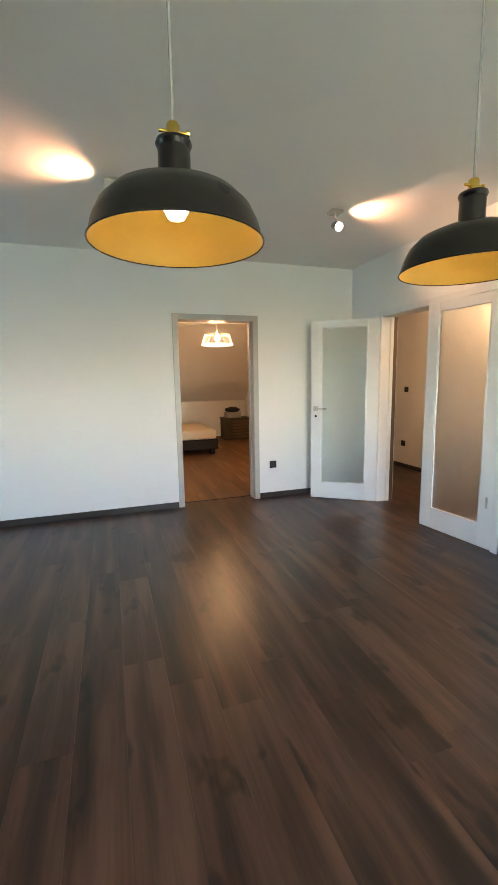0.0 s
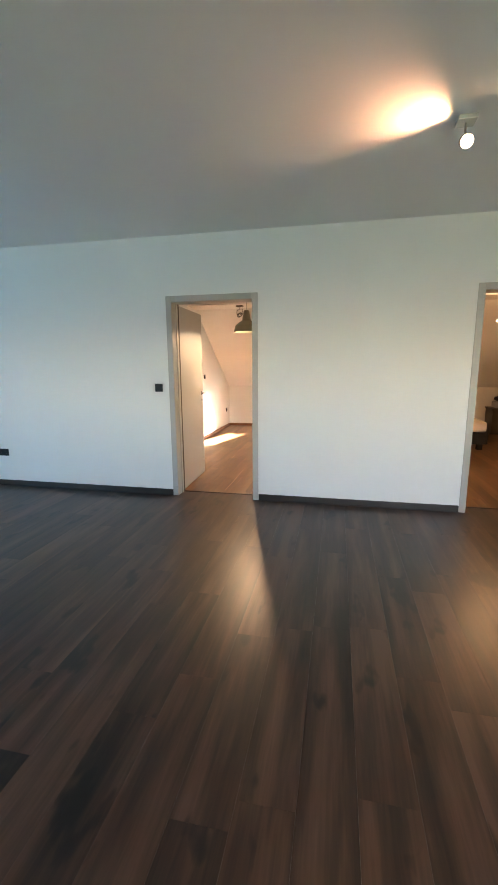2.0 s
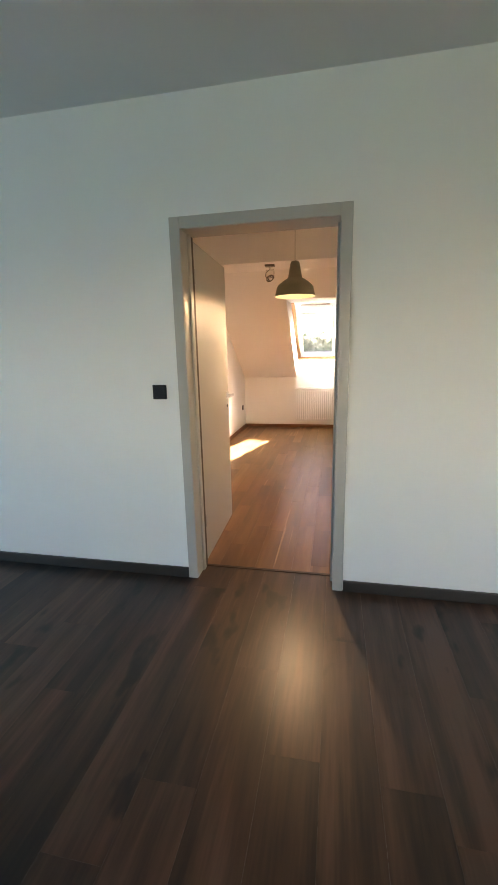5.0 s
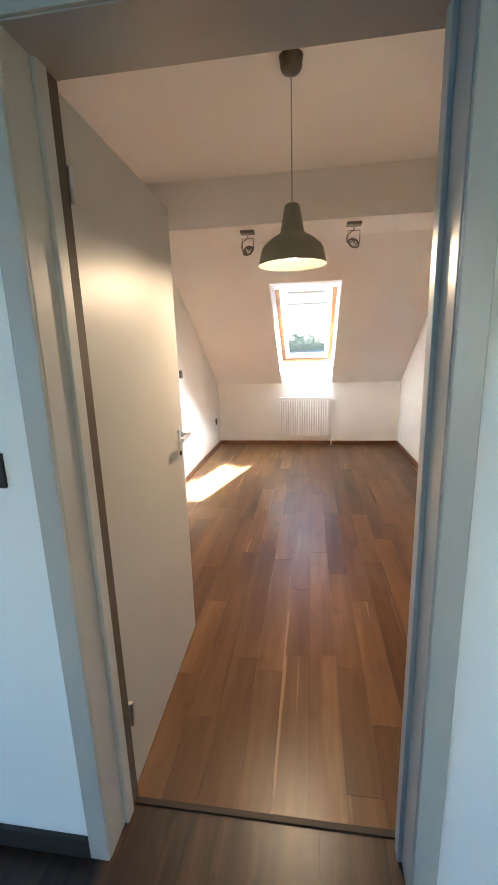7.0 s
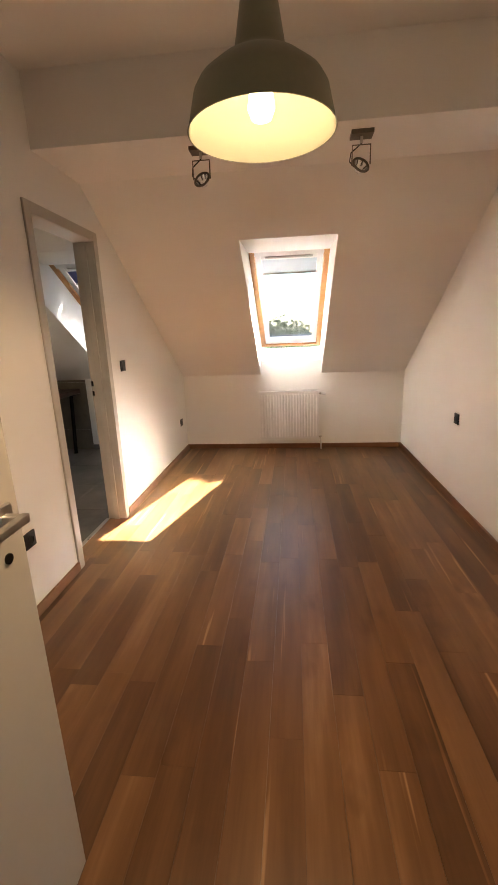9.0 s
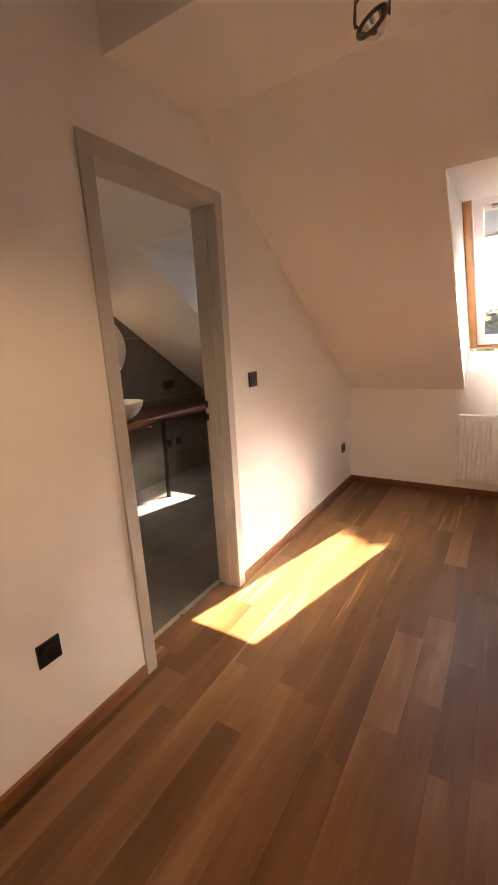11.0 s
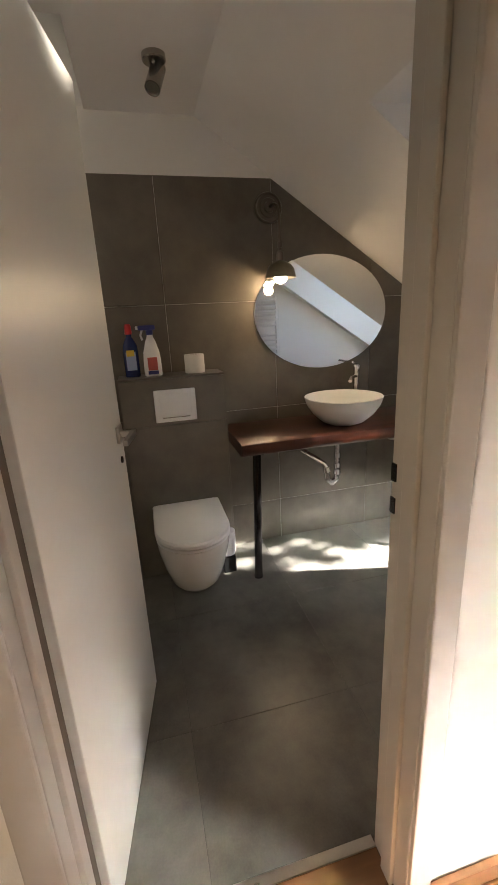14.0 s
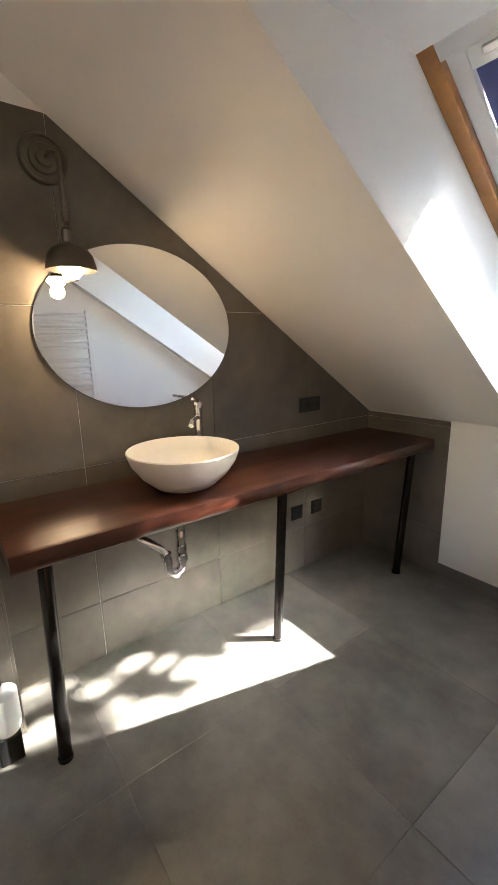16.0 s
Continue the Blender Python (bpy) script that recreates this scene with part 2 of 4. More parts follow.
def cyl(p0, p1, r0, r1=None, seg=20, bm=None):
    out = bm or bmesh.new()
    p0, p1 = Vector(p0), Vector(p1)
    b = bmesh.new()
    bmesh.ops.create_cone(b, cap_ends=True, segments=seg, radius1=r0, radius2=r0 if r1 is None else r1, depth=(p1 - p0).length)
    turn = (p1 - p0).to_track_quat("Z", "Y").to_matrix().to_4x4()
    return merge(out, b, Matrix.Translation((p0 + p1) / 2) @ turn)


def lathe(profile, seg=40, bm=None, m=None, sx=1.0):
    """Turns (radius, height) points about the z axis."""
    out = bm or bmesh.new()
    b = bmesh.new()
    rings = []
    for r, z in profile:
        if r < 1e-5:
            rings.append([b.verts.new((0, 0, z))])
        else:
            rings.append([b.verts.new((sx * r * math.cos(2 * math.pi * i / seg), r * math.sin(2 * math.pi * i / seg), z)) for i in range(seg)])
    for a, c in zip(rings, rings[1:]):
        for i in range(seg):
            j = (i + 1) % seg
            if len(a) == 1 and len(c) == 1:
                continue
            if len(a) == 1:
                b.faces.new((a[0], c[i], c[j]))
            elif len(c) == 1:
                b.faces.new((a[i], a[j], c[0]))
            else:
                b.faces.new((a[i], a[j], c[j], c[i]))
    return merge(out, b, m)


def tube(points, r, seg=10, bm=None, cyclic=False):
    """A round bar along points."""
    out = bm or bmesh.new()
    b = bmesh.new()
    pts = [Vector(p) for p in points]
    n = len(pts)
    rings = []
    side = None
    for i, p in enumerate(pts):
        if cyclic:
            d = pts[(i + 1) % n] - pts[i - 1]
        else:
            d = pts[min(i + 1, n - 1)] - pts[max(i - 1, 0)]
        d.normalize()
        if side is None:
            side = d.orthogonal().normalized()
        side = (side - d * side.dot(d)).normalized()
        up = d.cross(side)
        rings.append([b.verts.new(p + r * (side * math.cos(2 * math.pi * k / seg) + up * math.sin(2 * math.pi * k / seg))) for k in range(seg)])
    for i in range(n if cyclic else n - 1):
        a, c = rings[i], rings[(i + 1) % n]
        for k in range(seg):
            b.faces.new((a[k], a[(k + 1) % seg], c[(k + 1) % seg], c[k]))
    if not cyclic:
        b.faces.new(rings[0])
        b.faces.new(rings[-1])
    return merge(out, b)


def arc(c, r, a0, a1, n, plane="xz"):
    out = []
    for i in range(n + 1):
        a = radians(a0 + (a1 - a0) * i / n)
        u, v = r * math.cos(a), r * math.sin(a)
        out.append((c[0] + u, c[1], c[2] + v) if plane == "xz" else (c[0], c[1] + u, c[2] + v) if plane == "yz" else (c[0] + u, c[1] + v, c[2]))
    return out


def clip(poly, keep):
    """Cuts a 2D polygon: keep(u, v) is positive on the side that stays, and linear."""
    out = []
    for (p, q) in zip(poly, poly[1:] + poly[:1]):
        a, b = keep(*p), keep(*q)
        if a >= 0:
            out.append(p)
        if a * b < 0:
            k = a / (a - b)
            out.append((p[0] + k * (q[0] - p[0]), p[1] + k * (q[1] - p[1])))
    return out


def prism(poly, axis, a, b, bm=None, bev=0.0):
    """A 2D polygon pushed along an axis from a to b; for axis x the polygon is in (y, z), for y in (x, z), for z in (x, y)."""
    out = bm or bmesh.new()
    if len(poly) < 3:
        return out
    t = bmesh.new()

    def at(p, w):
        return {"x": (w, p[0], p[1]), "y": (p[0], w, p[1]), "z": (p[0], p[1], w)}[axis]
    lo, hi = [t.verts.new(at(p, a)) for p in poly], [t.verts.new(at(p, b)) for p in poly]
    t.faces.new(lo)
    t.faces.new(hi)
    n = len(poly)
    for i in range(n):
        t.faces.new((lo[i], lo[(i + 1) % n], hi[(i + 1) % n], hi[i]))
    if bev:
        bmesh.ops.recalc_face_normals(t, faces=t.faces)
        bmesh.ops.bevel(t, geom=t.edges[:], offset=bev, segments=1, affect="EDGES")
    return merge(out, t)


# ---------- the plan ----------
H1, H2, HS = 2.62, 2.66, 2.32            # ceilings: living room, bedrooms, low strip before the slope
XL, XR, YS = -4.3, 4.54, -7.0            # living room
D, WT = 0.094, 0.264                     # faces of the wall between living room and bedrooms
YF, ZK = 5.3, 0.90                       # far knee wall
Y1, Y2 = 2.67, 3.17                      # low strip
PX0, PX1 = -1.297, -1.17                 # wall between bathroom and bedroom
RX = 1.417                               # wall between the bedrooms
BX = -2.96                               # tiled back wall of the bathroom
SL = (HS - ZK) / (YF - Y2)
WINS = ((-2.08, -1.38), (-0.225, 0.48))  # roof window niches


def slope_z(y):
    return HS - SL * (y - Y2)


def wall_x(name, x0, x1, ylo, yhi, top, holes=(), profile=None):
    """A wall in the y-z plane, with openings (y0, y1, z1) from the floor."""
    poly = profile or [(ylo, 0), (yhi, 0), (yhi, top), (ylo, top)]
    bm = bmesh.new()
    at = ylo
    for y0, y1, z1 in holes:
        prism(clip(clip(poly, lambda u, v, s=at: u - s), lambda u, v, s=y0: s - u), "x", x0, x1, bm)
        prism(clip(clip(clip(poly, lambda u, v, s=y0: u - s), lambda u, v, s=y1: s - u), lambda u, v, s=z1: v - s), "x", x0, x1, bm)
        at = y1
    prism(clip(poly, lambda u, v, s=at: u - s), "x", x0, x1, bm)
    return solid(name, bm, WALL)


def wall_y(name, y0, y1, xlo, xhi, top, holes=()):
    bm = bmesh.new()
    at = xlo
    for x0, x1, z0, z1 in holes:
        block((at, y0, 0), (x0, y1, top), 0, bm)
        block((x0, y0, z1), (x1, y1, top), 0, bm)
        if z0 > 0:
            block((x0, y0, 0), (x1, y1, z0), 0, bm)
        at = x1
    block((at, y0, 0), (xhi, y1, top), 0, bm)
    return solid(name, bm, WALL)


PROFILE = [(WT, 0), (YF, 0), (YF, ZK + 0.06), (Y2 + 0.02, HS + 0.06), (Y1 + 0.06, HS + 0.06), (Y1 + 0.06, H2 + 0.1), (WT, H2 + 0.1)]
wall_y("wall_north", D, WT, XL - 0.2, XR + 0.2, H1 + 0.15, [(-0.405, 0.46, 0, 2.02), (2.455, 3.32, 0, 2.02)])
wall_x("wall_east", XR, XR + 0.18, YS, D, H1 + 0.13, [(-1.995, -0.485, 2.02)])
wall_y("wall_south", YS - 0.2, YS, XL - 0.2, XR + 1.7, H1 + 0.13, [(1.9, 3.9, 0.75, 2.05)])
bm = bmesh.new()
for lo, hi in (((XL - 0.2, YS, 0), (XL, -3.8, H1 + 0.13)), ((XL - 0.2, -2.9, 0), (XL, D, H1 + 0.13)), ((XL - 0.2, -3.8, 0), (XL, -2.9, 0.95)), ((XL - 0.2, -3.8, 1.75), (XL, -2.9, H1 + 0.13))):
    block(lo, hi, 0, bm)
solid("wall_west", bm, WALL)
wall_x("wall_bath_bedroom", PX0, PX1, WT, YF, H2, [(2.535, 3.28, 2.02)], PROFILE)
wall_x("wall_between_bedrooms", RX, RX + 0.13, WT, YF, H2, (), PROFILE)
wall_x("wall_bedroom_east", 4.85, 5.0, WT, YF, H2, (), PROFILE)
wall_x("wall_bath_back", BX - 0.16, BX + 0.006, 1.6, YF, H2, (), [(max(1.6, u), v) for u, v in PROFILE])
wall_y("wall_bath_side", 1.45, 1.6, BX - 0.16, PX0, H2 + 0.1)
wall_y("wall_bath_knee", YF, YF + 0.25, BX - 0.16, PX1, ZK)
wall_y("wall_bedroom_knee", YF, YF + 0.25, PX1, RX + 0.13, ZK)
wall_y("wall_far_knee", YF, YF + 0.25, RX + 0.13, 5.0, ZK)
# hallway behind the double door
wall_x("wall_hall_far", 6.0, 6.15, -4.2, 2.4, H1 + 0.13)
wall_y("wall_hall_north", 2.4, 2.55, 4.85, 6.15, H1 + 0.13)
wall_y("wall_hall_south", -4.2, -4.05, XR + 0.18, 6.0, H1 + 0.13)

# ceilings
solid("ceiling_living", block((XL, YS, H1), (XR, D, H1 + 0.13)), CEIL)
solid("ceiling_hall", block((XR + 0.18, -4.05, H1), (6.0, 2.4, H1 + 0.13)), CEIL)
for nm, x0, x1, y0 in (("bath", BX - 0.01, PX0, 1.6), ("bedroom", PX1, RX, WT), ("far_bedroom", RX + 0.13, 4.85, WT)):
    solid("ceiling_" + nm, block((x0, y0, H2), (x1, Y1, H2 + 0.12)), CEIL)
    solid("ceiling_strip_" + nm, prism([(Y1, HS), (Y2, HS), (Y2, HS + 0.5), (Y1, HS + 0.5)], "x", x0, x1), CEIL)
# the roof slope, with a niche at each roof window
full = [(Y2, HS), (YF, ZK), (YF + 0.25, ZK), (5.90, 1.0), (Y2, HS + 0.5)]
niche_top = [(Y2, HS), (3.61, slope_z(3.61)), (4.27, 2.05), (4.27, 2.10), (Y2, HS + 0.5)]
niche_low = [(YF, ZK), (YF, 1.05), (5.58, 1.19), (5.66, 1.16), (5.90, 1.0), (YF + 0.25, ZK)]
edges = [BX - 0.16, *WINS[0], *WINS[1], 5.0]
names = ("ceiling_slope_bath", "", "ceiling_slope_middle", "", "ceiling_slope_bedroom")
for i in range(5):
    if names[i]:
        solid(names[i], prism(full, "x", edges[i], edges[i + 1]), CEIL)
    else:
        solid("ceiling_niche", prism(niche_low, "x", edges[i], edges[i + 1], prism(niche_top, "x", edges[i], edges[i + 1])), CEIL)

# floors under the boards and tiles
solid("floor_living", prism([(XL, YS), (6.0, YS), (6.0, 2.4), (4.85, 2.4), (4.85, 0.245), (XL, 0.245)], "z", -0.25, -0.012), SUBFLOOR)
FL_LIV = bpy.data.objects["floor_living"]
FL_BED = solid("floor_bedroom", block((PX0 + 0.003, 0.245, -0.25), (RX, YF, -0.012)), SUBFLOOR)
FL_FAR = solid("floor_far_bedroom", block((RX, 0.245, -0.25), (4.85, YF, -0.012)), SUBFLOOR)
FL_BATH = solid("floor_bath", block((BX - 0.01, 1.6, -0.25), (PX0 + 0.003, YF, -0.0018)), GROUT)
solid("threshold", block((-0.38, 0.236, -0.004), (0.435, 0.256, 0.006), 0.002), THRESH, "slim brown wooden door threshold strip")
solid("threshold", block((2.48, 0.236, -0.004), (3.295, 0.256, 0.006), 0.002), THRESH, "slim brown wooden door threshold strip")
solid("threshold", block((PX0 - 0.022, 2.57, -0.004), (PX0 + 0.005, 3.245, 0.005), 0.002), STEEL, "slim metal edge strip at the bathroom tiles")


# skirting boards
def skirting(name, x0, y0, x1, y1, nx, ny, h, t, material):
    """A board along a wall from one point to the other, standing out along (nx, ny)."""
    lo = (min(x0, x1, x0 + nx * t, x1 + nx * t), min(y0, y1, y0 + ny * t, y1 + ny * t), 0.0)
    hi = (max(x0, x1, x0 + nx * t, x1 + nx * t), max(y0, y1, y0 + ny * t, y1 + ny * t), h)
    solid(name, block(lo, hi, 0.004), material)


for x0, x1 in ((XL, -0.44), (0.498, 2.417), (3.36, XR)):
    skirting("baseboard", x0, D, x1, D, 0, -1, 0.065, 0.016, BASE_DARK)
skirting("baseboard", XR, -2.045, XR, YS, -1, 0, 0.065, 0.016, BASE_DARK)
skirting("baseboard", XR, -0.435, XR, D - 0.02, -1, 0, 0.065, 0.016, BASE_DARK)
skirting("baseboard", 6.0, -4.0, 6.0, 2.4, -1, 0, 0.06, 0.014, BASE_DARK)
for y0, y1 in ((WT, 2.51), (3.305, YF)):
    skirting("baseboard", PX1, y0, PX1, y1, 1, 0, 0.055, 0.018, BASE_WOOD)
skirting("baseboard", RX, WT, RX, YF, -1, 0, 0.055, 0.018, BASE_WOOD)
skirting("baseboard", PX1 + 0.018, YF, RX - 0.018, YF, 0, -1, 0.055, 0.018, BASE_WOOD)
skirting("baseboard", RX + 0.13, YF, 4.85, YF, 0, -1, 0.055, 0.018, BASE_WOOD)
skirting("baseboard", 4.85, WT, 4.85, YF - 0.02, -1, 0, 0.055, 0.018, BASE_WOOD)
skirting("baseboard", -2.415, YF, PX0, YF, 0, -1, 0.065, 0.010, BASE_GREY)
skirting("baseboard", PX0, 3.305, PX0, YF - 0.012, -1, 0, 0.065, 0.010, BASE_GREY)


# ---------- door frames and doors ----------
def door_frame(name, label, m, w, depth, h=2.0, coat=None, lip=0.014):
    """A cased frame: local x along the wall, y through it from the face that is passed first; w is the clear width."""
    f = tagged(thing(name, label, "door frame", m), kind="structure")
    for s, nm in ((-1, "jamb"), (1, "jamb")):
        a, b = sorted((s * w / 2, s * (w / 2 + 0.022)))
        part(nm, block((a, -0.004, 0), (b, depth + 0.004, h + 0.022), 0.003), coat or TRIM, f)
        st = sorted((s * w / 2, s * (w / 2 - 0.012)))
        part("stop", block((st[0], depth - 0.085, 0), (st[1], depth - 0.045, h), 0.003), coat or TRIM, f)
    # dark strip standing in for the shade in the hinge-side rebate
    part("rebate_shade", block((-w / 2 - 0.001, depth - 0.044, 0), (-w / 2 + 0.006, depth + 0.003, h), 0.002), REBATE_SHADE, f, "dark brown strip painted as shade in the rebate")
    part("head", block((-w / 2, -0.004, h), (w / 2, depth + 0.004, h + 0.022), 0.003), coat or TRIM, f)
    for y0, y1 in ((-0.014, -0.0005), (depth + 0.0005, depth + lip)):
        for s in (-1, 1):
            a, b = sorted((s * (w / 2 + 0.002), s * (w / 2 + 0.06)))
            part("casing", block((a, y0, 0), (b, y1, h + 0.06), 0.004), coat or TRIM, f)
        part("casing", block((-w / 2 - 0.002, y0 + 0.0006, h + 0.002), (w / 2 + 0.002, y1 - 0.0006, h + 0.06), 0.003), coat or TRIM, f)
    return f


door_frame("door_frame_1", "white lacquered wooden door frame to the bedroom", pose(0.0275, D, 0), 0.815, WT - D, lip=0.008)
door_frame("door_frame_2", "white lacquered wooden door frame to the far bedroom", pose(2.8875, D, 0), 0.815, WT - D)
f3 = door_frame("door_frame_3", "white lacquered wooden door frame to the bathroom", pose(PX1, 2.9075, 0, 0, 0, 90), 0.675, PX1 - PX0, lip=0.007)
for z0, z1 in ((0.974, 1.008), (1.042, 1.079)):
    part("strike_plate", block((0.3345, 0.115, z0), (0.3385, 0.1305, z1), 0.001), BLACKSTEEL, f3, "dark steel strike plate")
door_frame("door_frame_4", "white lacquered wooden frame of the double door", pose(XR, -1.24, 0, 0, 0, -90), 1.465, 0.18, 2.0, DOORWHITE)


def lever(parent, m, side=1, square=True):
    """A lever handle on a square rose, as parts of a door leaf; local y points away from the leaf, the grip runs along -x * side."""
    rose = block((-0.026, 0, -0.026), (0.026, 0.010, 0.026), 0.002) if square else cyl((0, 0, 0), (0, 0.01, 0), 0.026)
    ob = part("handle_rose", rose, STEEL, parent, "brushed steel square rose")
    ob.matrix_basis = m
    grip = block((-0.009, 0.006, -0.009), (0.009, 0.055, 0.009), 0.003)
    a, b = sorted((0.009 * side, -0.125 * side))
    block((a, 0.040, -0.008), (b, 0.056, 0.010), 0.003, grip)
    ob = part("handle", grip, STEEL, parent, "brushed steel lever handle")
    ob.matrix_basis = m
    key = cyl((0, 0, -0.085), (0, 0.004, -0.085), 0.011)
    ob = part("keyhole", key, BLACKSTEEL, parent, "small dark keyhole")
    ob.matrix_basis = m


# bedroom door, open into the bedroom; local x runs from the hinge to the lock
leaf = thing("door_1", "pale beige lacquered flush door, colour darkened for shade, standing open into the bedroom", "door", pose(-0.386, 0.285, 0.008, 0, 0, 91.75))
part("door_leaf", block((0, 0, 0), (0.820, 0.040, 1.985), 0.003), LEAF_SHADED, leaf)
lever(leaf, pose(0.762, 0.0, 1.03, 0, 0, 180), -1)
lever(leaf, pose(0.762, 0.040, 1.03), 1)
part("latch", block((0.819, 0.012, 0.96), (0.8215, 0.028, 1.12), 0.0005), STEEL, leaf, "steel lock faceplate")
for z in (0.25, 1.75):
    part("hinge", cyl((0.0, -0.008, z), (0.0, -0.008, z + 0.08), 0.008), STEEL, leaf, "steel barrel hinge")

# bathroom door, open into the bathroom
leaf = thing("door_2", "white lacquered flush door, colour lightened for daylight, standing open into the bathroom", "door", pose(-1.325, 2.575, 0.008, 0, 0, 170.4))
part("door_leaf", block((0, -0.012, 0), (0.695, 0.028, 1.985), 0.003), LEAF_LIT, leaf)
lever(leaf, pose(0.640, -0.012, 1.03, 0, 0, 180), -1)
part("latch", block((0.694, -0.001, 0.93), (0.6965, 0.017, 1.12), 0.0005), STEEL, leaf, "steel lock faceplate")


def glazed_leaf(name, label, m, w, handle):
    d = thing(name, label, "door", m)
    h = 1.985
    for a, b in ((0, 0.115), (w - 0.115, w)):
        part("stile", block((a, -0.02, 0), (b, 0.02, h), 0.003), DOORWHITE, d)
    part("rail", block((0.115, -0.02, 0), (w - 0.115, 0.02, 0.19), 0.003), DOORWHITE, d)
    part("rail", block((0.115, -0.02, 1.905), (w - 0.115, 0.02, h), 0.003), DOORWHITE, d)
    for s in (-1, 1):
        y0, y1 = sorted((s * 0.006, s * 0.019))
        for lo, hi in (((0.115, y0, 0.19), (0.127, y1, 1.905)), ((w - 0.127, y0, 0.19), (w - 0.115, y1, 1.905))):
            part("glazing_bead", block(lo, hi, 0.002), DOORWHITE, d)
    part("pane", block((0.116, -0.004, 0.191), (w - 0.116, 0.004, 1.904)), FROST, d, "frosted glass pane")
    if handle:
        lever(d, pose(w - 0.055, 0.02, 1.03), 1)
        lever(d, pose(w - 0.055, -0.02, 1.03, 0, 0, 180), -1)
    return d


glazed_leaf("door_3", "white glazed double-door leaf with frosted pane, swung open", pose(4.512, -0.495, 0.008, 0, 0, 143.2), 0.72, True)
d4 = glazed_leaf("door_4", "white glazed double-door leaf with frosted pane, closed", pose(4.548, -1.972, 0.008, 0, 0, 96.0), 0.71, False)
part("flush_bolt", block((0.045, 0.0195, 0.33), (0.065, 0.0225, 0.42), 0.001), STEEL, d4, "small steel flush bolt")


# ---------- roof windows ----------
def roof_window(name, label, x0, x1, blind, blind_len):
    """Local x across, y down the pitch, z out of the roof; origin at the upper left inner corner of the niche's end."""
    w, length = x1 - x0, 1.55
    win = tagged(thing(name, label, "roof window", pose(x0, 4.27, 2.05, -math.degrees(math.atan2(0.85, 1.31)), 0, 0)), kind="structure")
    for a, b in ((0.0, 0.048), (w - 0.048, w)):
        part("frame", block((a, 0, 0), (b, length, 0.10), 0.004), PINE, win, "varnished pine frame bar")
    part("frame", block((0.048, 0, 0), (w - 0.048, 0.05, 0.10), 0.004), WHITEMETAL, win, "white upper frame bar")
    part("frame", block((0.048, length - 0.035, 0), (w - 0.048, length, 0.10), 0.004), PINE, win, "varnished pine frame bar")
    s0, s1, t0, t1 = 0.053, w - 0.053, 0.055, length - 0.04
    for lo, hi in (((s0, t0, 0.016), (s0 + 0.05, t1, 0.085)), ((s1 - 0.05, t0, 0.016), (s1, t1, 0.085)), ((s0 + 0.05, t0, 0.016), (s1 - 0.05, t0 + 0.06, 0.085)), ((s0 + 0.05, t1 - 0.10, 0.016), (s1 - 0.05, t1, 0.085))):
        part("sash", block(lo, hi, 0.004), WHITEMETAL, win, "white sash bar")
    # the tint dims the view of the sky; without shadow, sunlight still passes
    pane = part("pane", block((s0 + 0.048, t0 + 0.055, 0.050), (s1 - 0.048, t1 - 0.098, 0.056)), DIMGLASS, win, "glass pane tinted dark to dim the sky behind")
    pane.visible_shadow = False
    part("blind", block((s0 + 0.052, t0 + 0.03, 0.030), (s1 - 0.052, t0 + blind_len, 0.033)), blind, win, "roller blind, partly drawn")
    part("blind_bar", block((s0 + 0.050, t0 + blind_len, 0.024), (s1 - 0.050, t0 + blind_len + 0.018, 0.038), 0.003), STEEL, win, "slim metal blind bar")
    part("handle_bar", block((s0 + 0.09, t0 + 0.012, 0.004), (s1 - 0.09, t0 + 0.032, 0.016), 0.003), STEEL, win, "brushed metal handle bar")
    return win


roof_window("window_1", "pine-framed roof window with a white blind in a deep niche", *WINS[1], BLINDWHITE, 0.24)
roof_window("window_2", "pine-framed roof window with a blue blind in a deep niche", *WINS[0], BLINDBLUE, 0.24)


# ---------- switches and sockets ----------
def switch(m):
    s = thing("light_switch", "black square light switch on the white wall", "light switch", m, "black switches")
    part("plate", block((-0.041, -0.010, -0.041), (0.041, 0, 0.041), 0.002), BLACK, s)
    part("rocker", block((-0.029, -0.014, -0.029), (0.029, -0.0095, 0.029), 0.002), BLACK, s, "black rocker")
    return s


def socket(m, label, gangs=1, step=0.071, plate=None):
    s = thing("wall_socket", label, "wall socket", m, "black sockets")
    w = 0.041 + step * (gangs - 1) / 2
    part("plate", block((-w, -0.009, -0.041), (w, 0, 0.041), 0.002), plate or BLACK, s)
    for g in range(gangs):
        x = (g - (gangs - 1) / 2) * step
        ring = lathe([(0.023, 0.0095), (0.024, 0.0125), (0.021, 0.0125), (0.019, 0.002), (0.0, 0.002)], 20, None, pose(x, 0, 0, 90, 0, 0))
        part("outlet", ring, plate or BLACK, s, "round recessed outlet")
    return s


SOCK = "black wall socket low on the white wall"
switch(pose(-0.555, D - 0.0005, 1.156))
switch(pose(PX1 + 0.0005, 3.52, 1.165, 0, 0, 90))
socket(pose(3.522, D - 0.0005, 0.394), SOCK)
socket(pose(-2.551, D - 0.0005, 0.397), "black double wall socket low on the white wall", 2)
socket(pose(-2.891, D - 0.0005, 0.389), "grey wall socket low on the white wall", 1, 0.071, GREYCLOTH)
socket(pose(PX1 + 0.0005, 5.06, 0.385, 0, 0, 90), SOCK)
socket(pose(PX1 + 0.0005, 2.125, 0.41, 0, 0, 90), SOCK)
socket(pose(RX - 0.0005, 3.667, 0.672, 0, 0, -90), SOCK)
socket(pose(BX + 0.0115, 4.767, 0.99, 0, 0, 90), "black double socket on the grey tiles above the worktop", 2)
